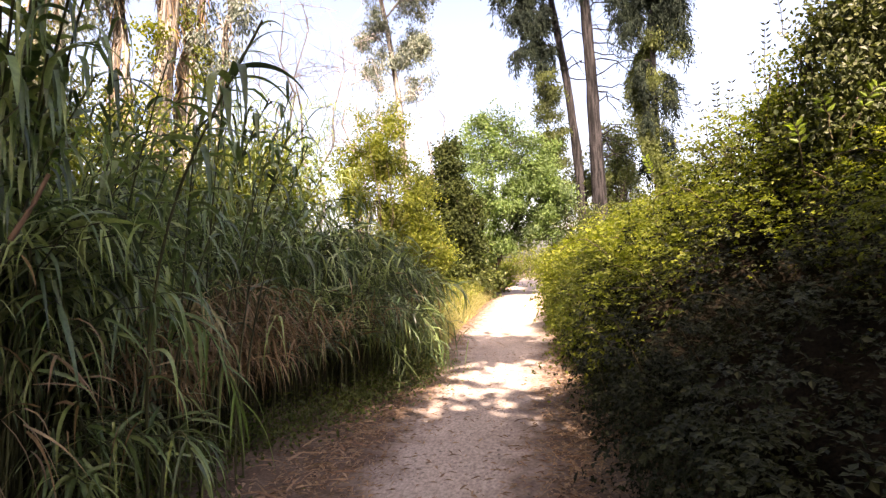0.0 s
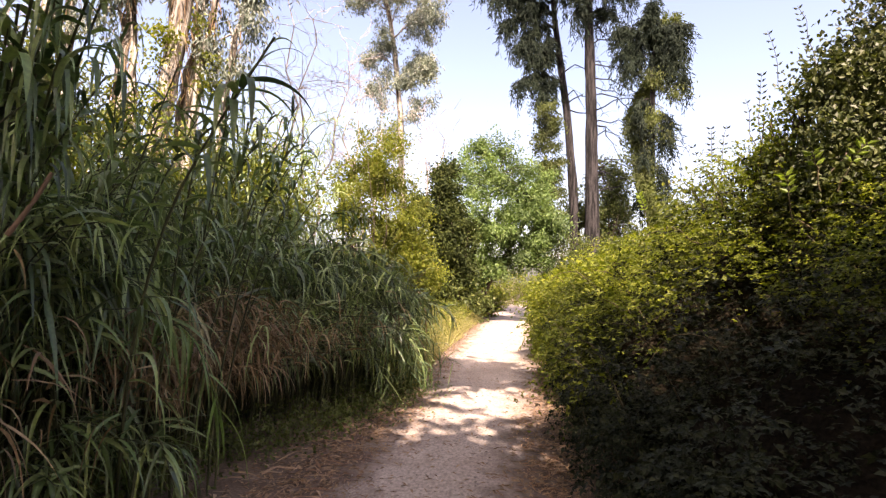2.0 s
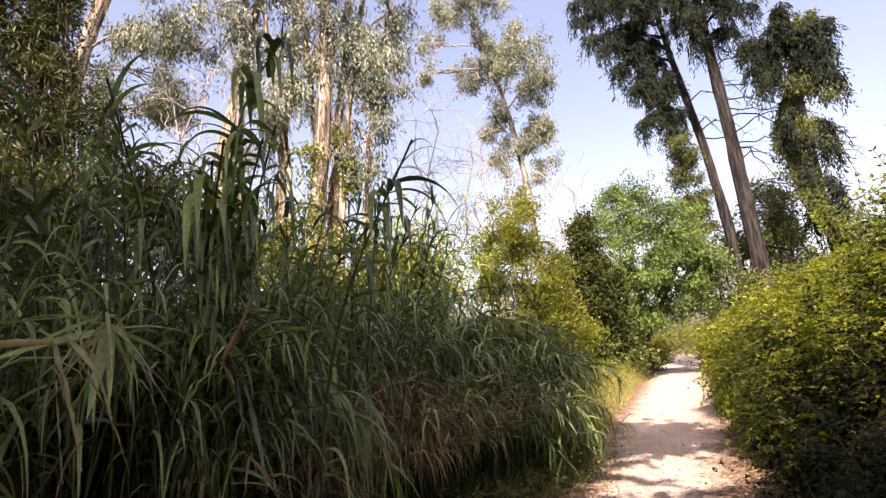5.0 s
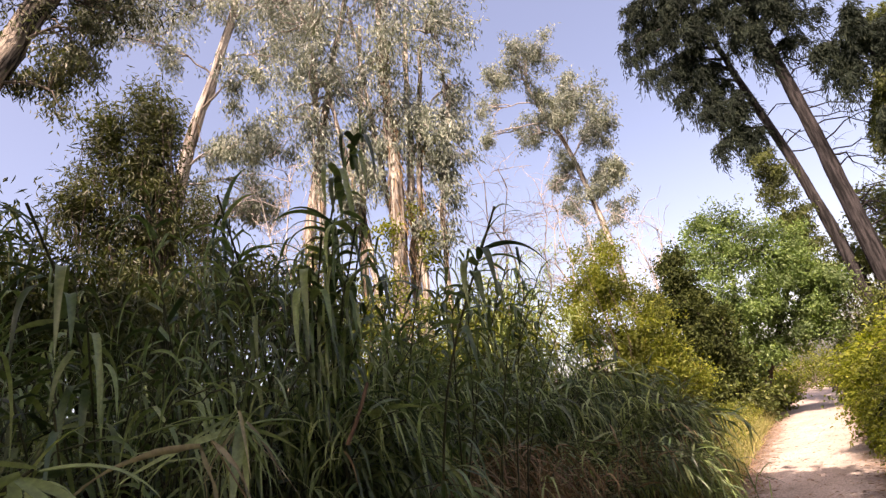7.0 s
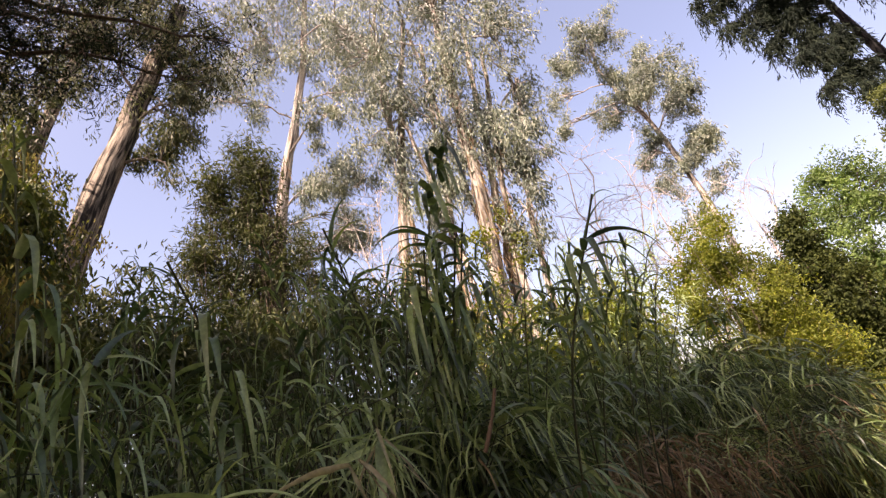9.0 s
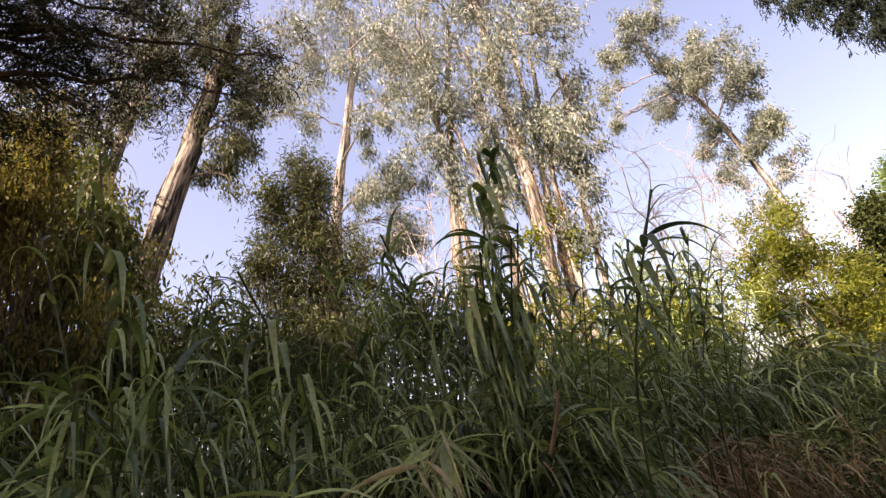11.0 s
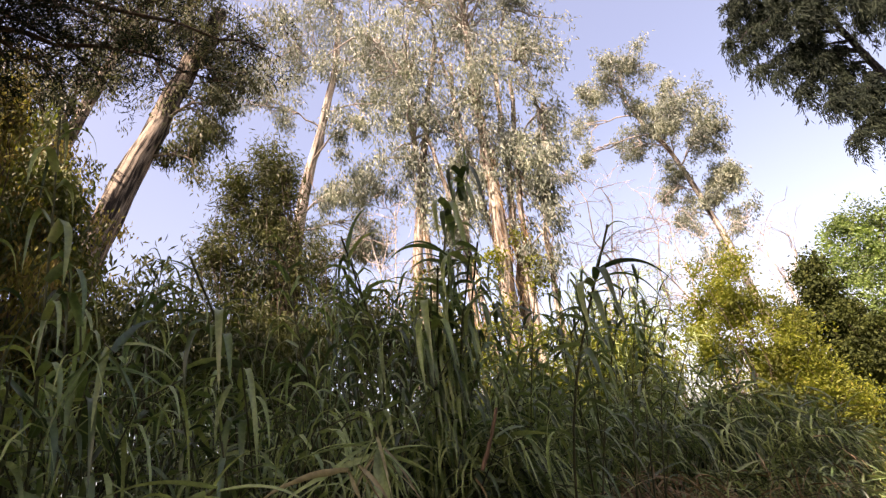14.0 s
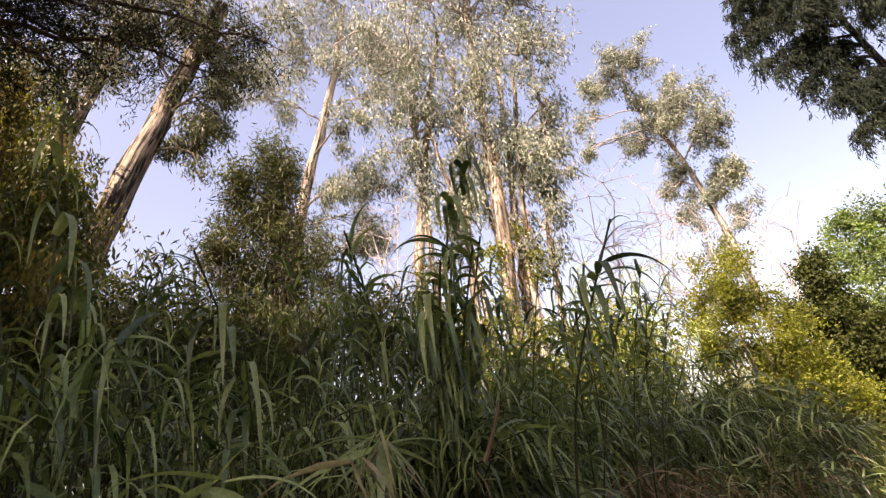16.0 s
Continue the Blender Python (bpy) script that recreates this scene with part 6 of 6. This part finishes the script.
    thatch(130, 3.5, 7.9, (0.6, 0.85), (0.5, 1.1), 0.35, (0.24, 0.40), (0.020, 0.036), 15, (0.4, 1.0), "thatch", M_REED)
    thatch(95, 1.6, 3.8, (0.62, 0.95), (0.2, 0.8), 0.2, (0.28, 0.46), (0.026, 0.046), 13, (0.1, 0.9), "thatch", M_REED)
    thatch(115, -6.0, 1.8, (0.66, 0.98), (0.15, 0.65), 0.1, (0.28, 0.46), (0.026, 0.046), 13, (0.1, 0.9), "thatch", M_REED)
    thatch(24, 1.7, 3.1, (0.62, 0.85), (0.3, 0.8), 0.1, (0.3, 0.44), (0.026, 0.042), 12, (0.0, 0.6), "fringe", M_REED)
    thatch(18, 2.3, 3.5, (0.24, 0.45), (0.25, 0.6), 0.1, (0.28, 0.42), (0.02, 0.032), 13, (-0.05, 0.4), "fringe", M_REED)
    thatch(16, 3.3, 4.4, (0.3, 0.5), (0.2, 0.5), 0.0, (0.26, 0.46), (0.012, 0.024), 14, (-0.05, 0.4), "withered", M_REED_DRY)
    thatch(80, 6.5, 8.1, (0.55, 1.0), (0.5, 1.15), 0.15, (0.28, 0.46), (0.018, 0.038), 20, (0.1, 0.8), "end", M_REED, (0.2, 0.9))
    # broad leaves that rise from upright reeds, arch and fall
    def broad(n, y0, y1, high, back, length, width, per, name):
        y = rng.uniform(y0, y1, n)
        base = np.stack([front(y) - rng.uniform(*back, n), y, np.zeros(n)], 1)
        h = np.interp(y, TOP_Y, TOP_Z) * rng.uniform(*high, n)
        tip = base + np.stack([rng.normal(0.25, 0.25, n), rng.normal(0, 0.25, n), h], 1)
        q = np.linspace(0, 1, 8)[None, :, None]
        lines = base[:, None] + (tip - base)[:, None] * [0, 0, 1] * q + (tip - base)[:, None] * [1, 1, 0] * q ** 2.5
        u = 0.5 + 0.5 * (np.arange(per) + rng.uniform(0, 0.6, (n, per))) / per
        k = np.clip((u * 7).astype(int), 0, 6)
        i = np.arange(n)[:, None]
        P = lines[i, k] + (lines[i, k + 1] - lines[i, k]) * (u * 7 - k)[..., None]
        a = rng.uniform(0, 2 * np.pi, (n, 1)) + np.pi * (np.arange(per) % 2)[None] + rng.normal(0, 0.5, (n, per))
        D = np.stack([np.cos(a), np.sin(a), rng.uniform(-0.5, 0.8, (n, per))], -1)
        m = n * per
        add(tube_arrays([(l, np.linspace(0.009, 0.004, 8)) for l in lines], 5),
            blade_arrays(P.reshape(-1, 3), D.reshape(-1, 3), rng.uniform(*length, m), rng.uniform(*width, m), rng.uniform(0.7, 2.4, m), 9, 0.9, rng, 0.7, 0.2, 0.22), name, M_REED)

    broad(80, -3.0, 1.5, (0.8, 1.05), (0.1, 1.4), (0.22, 0.42), (0.024, 0.044), 14, "broad")
    broad(90, 1.0, 5.6, (0.75, 1.12), (0.2, 1.6), (0.22, 0.42), (0.024, 0.046), 14, "broad")
    broad(40, 5.0, 7.8, (0.8, 1.12), (0.3, 1.4), (0.32, 0.5), (0.028, 0.046), 12, "broad")
    # a low skirt of drooping shoots where the front hangs over
    n = 210
    y = rng.uniform(3.7, 7.6, n)
    base = np.stack([front(y) - rng.uniform(0.5, 1.0, n), y, np.zeros(n)], 1)
    top = base + np.stack([rng.uniform(0.6, 1.25, n), rng.normal(0.1, 0.4, n), rng.uniform(0.7, 1.3, n)], 1)
    add(*reed_mass(rng, base, top, 13, 0.5, np.full(n, 0.30), rng.uniform(0.02, 0.036, n), 1.2, 0.15), "skirt", M_REED)
    # a few paler shoots
    n = 110
    y = rng.uniform(-3, 7.8, n)
    base = np.stack([front(y) - rng.uniform(-0.1, 0.4, n), y, np.zeros(n)], 1)
    top = base + np.stack([rng.uniform(0.2, 0.7, n), rng.normal(0.1, 0.3, n), np.interp(y, TOP_Y, TOP_Z) * np.where(y < 3.4, rng.uniform(0.65, 1.0, n), rng.uniform(0.35, 0.85, n))], 1)
    add(*reed_mass(rng, base, top, 9, 0.5, np.full(n, 0.42), rng.uniform(0.018, 0.03, n), 2.0, 0.4), "pale", M_REED_PALE)
    # hanging dry leaves low on the front
    n = 2000
    lock = rng.randint(0, 70, n)
    y = np.where(rng.uniform(0, 1, n) < 0.75, rng.normal(3.9, 0.55, 70)[lock] + rng.normal(0, 0.05, n), rng.uniform(-5, 7.6, n))
    z = np.clip(rng.normal(1.1, 0.16, 70)[lock] + rng.normal(0, 0.08, n), 0.6, 1.8)
    P = np.stack([front(y) + 0.62 - rng.uniform(0, 0.6, n), y, z], 1)
    D = np.stack([rng.normal(0.3, 0.5, n), rng.normal(0, 0.5, n), rng.normal(-0.1, 0.5, n)], 1)
    v, f = blade_arrays(P, D, rng.uniform(0.15, 0.48, n), rng.uniform(0.008, 0.024, n), rng.uniform(0.5, 2.6, n), 6, 1.2, rng)
    tagged(under(new("dry_leaf_mass", raw_mesh("dry_leaf_mass", v, f, M_REED_DRY, True)), th), "withered brown leaves hanging under the green ones", kind="stuff")
    # leaf filler added between the stems, deep in the thicket, coloured dark as shade
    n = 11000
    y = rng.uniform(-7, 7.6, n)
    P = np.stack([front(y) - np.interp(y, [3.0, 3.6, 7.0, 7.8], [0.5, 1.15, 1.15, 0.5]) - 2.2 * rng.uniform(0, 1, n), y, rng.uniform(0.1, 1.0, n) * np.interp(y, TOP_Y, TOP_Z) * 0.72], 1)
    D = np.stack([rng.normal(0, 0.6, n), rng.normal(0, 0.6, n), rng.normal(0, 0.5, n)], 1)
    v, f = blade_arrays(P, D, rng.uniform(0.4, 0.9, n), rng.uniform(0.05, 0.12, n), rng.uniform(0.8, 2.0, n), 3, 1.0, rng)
    tagged(under(new("dead_leaf_mass", raw_mesh("dead_leaf_mass", v, f, M_REED_SHADE, True)), th), "dark leaf filler added between the stems to hold the shade", kind="stuff")
    # sunlit pale reeds beyond the thicket's low end
    n = 60
    base = np.stack([rng.uniform(-6.6, -4.2, n), rng.uniform(8.2, 10.2, n), np.zeros(n)], 1)
    top = base + np.stack([rng.uniform(0.1, 1.0, n), rng.normal(0.1, 0.4, n), rng.uniform(2.6, 5.0, n)], 1)
    add(*reed_mass(rng, base, top, 22, 0.4, np.full(n, 0.42), rng.uniform(0.022, 0.036, n), 1.2, 0.3), "sunlit", M_REED_PALE)
    # taller, thinner reeds farther back
    n = 420
    y = rng.uniform(-8, 11, n)
    base = np.stack([np.minimum(front(np.clip(y, -8, 8)), -3) - rng.uniform(3.2, 9.0, n), y, np.zeros(n)], 1)
    top = base + np.stack([rng.normal(0, 0.5, n), rng.normal(0, 0.5, n), rng.uniform(2.4, 4.6, n) * np.interp(y, [2, 5], [1.0, 0.72])], 1)
    add(*reed_mass(rng, base, top, 14, 0.35, np.full(n, 0.5), rng.uniform(0.025, 0.045, n), 1.8, 0.3, 3), "back", M_REED)


thicket()


def weeds():
    """Low leafy weeds at the foot of the reeds, and sun-dried grass farther along."""
    rng = np.random.RandomState(83)
    n = 9500
    y = 1.6 + 6.6 * rng.uniform(0, 1, n)
    off = rng.normal(0.08, 0.27, n)
    z = np.abs(rng.normal(0, 0.13, n)) + 0.03
    P = np.stack([front(y) + 0.12 + off, y, z], 1)
    v, f = leaf_arrays(P, rng.normal(size=(n, 3)) + UP * 0.2, UP + rng.normal(0, 0.5, (n, 3)), rng.uniform(0.03, 0.06, n), rng.uniform(0.02, 0.035, n))
    ob = new("weeds", raw_mesh("weeds", v, f, M_WEED))
    tagged(ob, "low green weeds at the foot of the reeds", "weeds", kind="stuff")
    n = 9500
    y = 7.6 + 16 * rng.uniform(0, 1, n) ** 1.2
    edge = np.interp(y, EDGE_Y, EDGE_L)
    away = rng.uniform(0, 1, n) ** 1.2 * 3.0
    x = edge - 0.12 - away
    P = np.stack([x, y, np.zeros(n)], 1)
    hgt = rng.uniform(0.35, 0.85, n) * np.interp(away, [0, 0.5, 3], [0.45, 1.0, 1.35])
    D = np.stack([rng.normal(0.12, 0.3, n), rng.normal(0, 0.3, n), np.ones(n)], 1)
    v, f = blade_arrays(P, D, hgt * 1.25, rng.uniform(0.008, 0.018, n), rng.uniform(0.25, 0.9, n), 3, 1.5, rng)
    ob = new("tall_grass", raw_mesh("tall_grass", v, f, M_GRASS, True))
    tagged(ob, "yellow sun-dried tall grass bank beside the path", "grass", kind="stuff")
    n = 15000
    y = 7.8 + 15 * rng.uniform(0, 1, n)
    away = rng.uniform(0.15, 2.8, n)
    P = np.stack([np.interp(y, EDGE_Y, EDGE_L) - away, y, rng.uniform(0.1, 1.0, n) * np.interp(away, [0, 0.6, 3], [0.5, 1, 1.2])], 1)
    v, f = leaf_arrays(P, rng.normal(size=(n, 3)) + UP * 0.3, UP + rng.normal(0, 0.6, (n, 3)), rng.uniform(0.035, 0.075, n), rng.uniform(0.02, 0.04, n))
    ob = new("bank_weeds", raw_mesh("bank_weeds", v, f, M_YELLOW))
    tagged(ob, "yellow-green leafy weeds among the dry grass", "weeds", kind="stuff")


weeds()


def far_woods():
    """A low belt of distant scrub all round."""
    rng = np.random.RandomState(84)
    n = 16000
    a = rng.uniform(0, 2 * np.pi, n)
    r = rng.uniform(55, 85, n)
    top = 3.2 + 2.2 * np.sin(a * 7) + 1.3 * np.sin(a * 17 + 1)
    P = np.stack([r * np.cos(a), r * np.sin(a), rng.uniform(0, 1, n) * np.maximum(top, 1.2)], 1)
    v, f = leaf_arrays(P, rng.normal(size=(n, 3)), rng.normal(size=(n, 3)), rng.uniform(0.5, 1.1, n), rng.uniform(0.35, 0.7, n))
    ob = new("far_scrub", raw_mesh("far_scrub", v, f, M_FARWOOD))
    tagged(ob, "distant low belt of scrub and trees", "woods", kind="stuff")


far_woods()

# ---------------------------------------------------------------- trees on the sunny side, which shade the path
tree("ivy_tree", "tree wrapped in dark ivy above the bramble hedge", "tree",
     [([(3.0, 4.2, 0), (2.9, 4.2, 2.5), (3.0, 4.1, 5.0)], 0.14, 0.05)],
     [((2.45, 4.48, 2.62), (0.38, 0.38, 0.36), 380), ((2.5, 4.45, 3.15), (0.28, 0.28, 0.32), 290), ((2.88, 4.28, 3.5), (0.34, 0.34, 0.34), 280), ((3.1, 4.1, 2.8), (0.48, 0.45, 0.5), 360), ((3.5, 3.8, 3.5), (0.5, 0.5, 0.5), 250), ((2.15, 4.62, 2.3), (0.26, 0.26, 0.26), 160),
      # unseen extra clumps, added only to shade the near hedge
      ((3.4, 2.2, 4.0), (0.9, 0.9, 1.0), 90), ((3.2, 0.6, 4.2), (0.9, 0.9, 1.0), 90), ((3.6, -1.0, 4.6), (1.0, 1.0, 1.2), 90)],
     M_SHRUB, M_BARK_DARK, 91, per=24, spread=0.11, size=(0.048, 0.035), hang=0.35, low=0.2)
bush("bramble_clump", "yellow-green bramble climbing up the ivy-covered tree", "shrub",
     [((2.16, 4.98, 2.85), (0.17, 0.17, 0.19), 35), ((2.09, 5.26, 2.73), (0.17, 0.17, 0.19), 30), ((2.18, 4.61, 2.44), (0.17, 0.17, 0.19), 30), ((2.25, 4.88, 3.06), (0.17, 0.17, 0.19), 30)],
     M_BRAMBLE, 96, per=26, spread=0.08, size=(0.042, 0.03), hang=0.3)
# a closed canopy over and behind the viewer keeps the reeds and the near path in shade
def canopy_tree(foot, clumps, seed):
    tree("shade_tree", "broad dense leafy tree that shades the path and the reeds", "tree",
         [([foot, (foot[0] * 0.9, foot[1] * 0.95, 5), (foot[0] * 0.7, foot[1] * 0.85, 11)], 0.28, 0.1)],
         clumps, M_WEED, M_BARK_DARK, seed, per=10, spread=0.3, size=(0.36, 0.24), hang=0.25, low=0.4, group="shade trees")


canopy_tree((6.2, -4.5, 0), [((x, y, z), (1.9, 1.9, 1.2), k) for x, y, z, k in [(3.5, -5.2, 9.6, 260), (5.2, -5.6, 10.0, 260), (3.6, -7.6, 10.4, 260), (1.0, -5.4, 10.6, 200), (1.7, -3.7, 9.7, 90)]] + [((0.65, 1.75, 9.8), (1.0, 0.8, 0.7), 130), ((0.2, -0.6, 9.8), (1.4, 1.6, 1.0), 40)], 92)
canopy_tree((0.9, -9.5, 0), [((x, y, z), (1.9, 1.9, 1.2), 260) for x, y, z in [(-0.2, -3.9, 9.6), (-1.6, -1.6, 10.2), (-0.4, -6.0, 10.0), (2.4, -6.6, 10.6), (-2.6, -4.2, 9.6), (0.6, -9.0, 10.8), (-1.4, 0.8, 10.8)]] + [((x, y, z), (1.5, 1.0, 0.6), 190) for x, y, z in [(-0.4, -2.2, 6.8), (1.9, -2.0, 6.9), (-2.8, -2.6, 7.0)]], 93)
canopy_tree((-6.5, -9.0, 0), [((x, y, z), (1.9, 1.9, 1.2), 260) for x, y, z in [(-4.2, -2.9, 9.8), (-4.8, -5.4, 10.0), (-2.8, -8.0, 10.6), (-6.8, -4.6, 10.4), (-6.2, -8.4, 10.6), (-8.6, -6.6, 10.2), (-4.0, -1.7, 11.2)]], 94)


def sky_blocking_woods():
    """Dense unseen woodland added behind viewer and hedge: blocks sky light, closes the place."""
    rng = np.random.RandomState(95)
    th = thing("woodland", "unseen dense dark green woodland added beyond the hedge and behind the path to block sky light", "woods", (16, -6, 0), kind="stuff")
    V = []
    tubes = []
    for _ in range(46):
        a = rng.uniform(-2.75, 0.25)
        r = rng.uniform(15, 26)
        x, y, h = r * math.cos(a), r * math.sin(a) + 2, rng.uniform(7, 11.5)
        tubes.append(([(x, y, 0), (x + rng.normal(0, 0.3), y, h * 0.5), (x, y, h)], [0.2, 0.14, 0.04]))
        ends, _ = clump_points(rng, np.array([x, y, h * 0.52]), np.array([2.3, 2.3, h * 0.5]), 140)
        V.append(bough_leaves(rng, ends, 4, 0.3, 0.6, 0.4, 0.2))
    tagged(under(new("leaf_mass", raw_mesh("leaf_mass", *join(V), M_FARWOOD)), th), kind="stuff")
    tagged(under(new("trunk_mass", raw_mesh("trunk_mass", *tube_arrays(tubes, 7), M_BARK_DARK, True)), th), kind="stuff")


sky_blocking_woods()
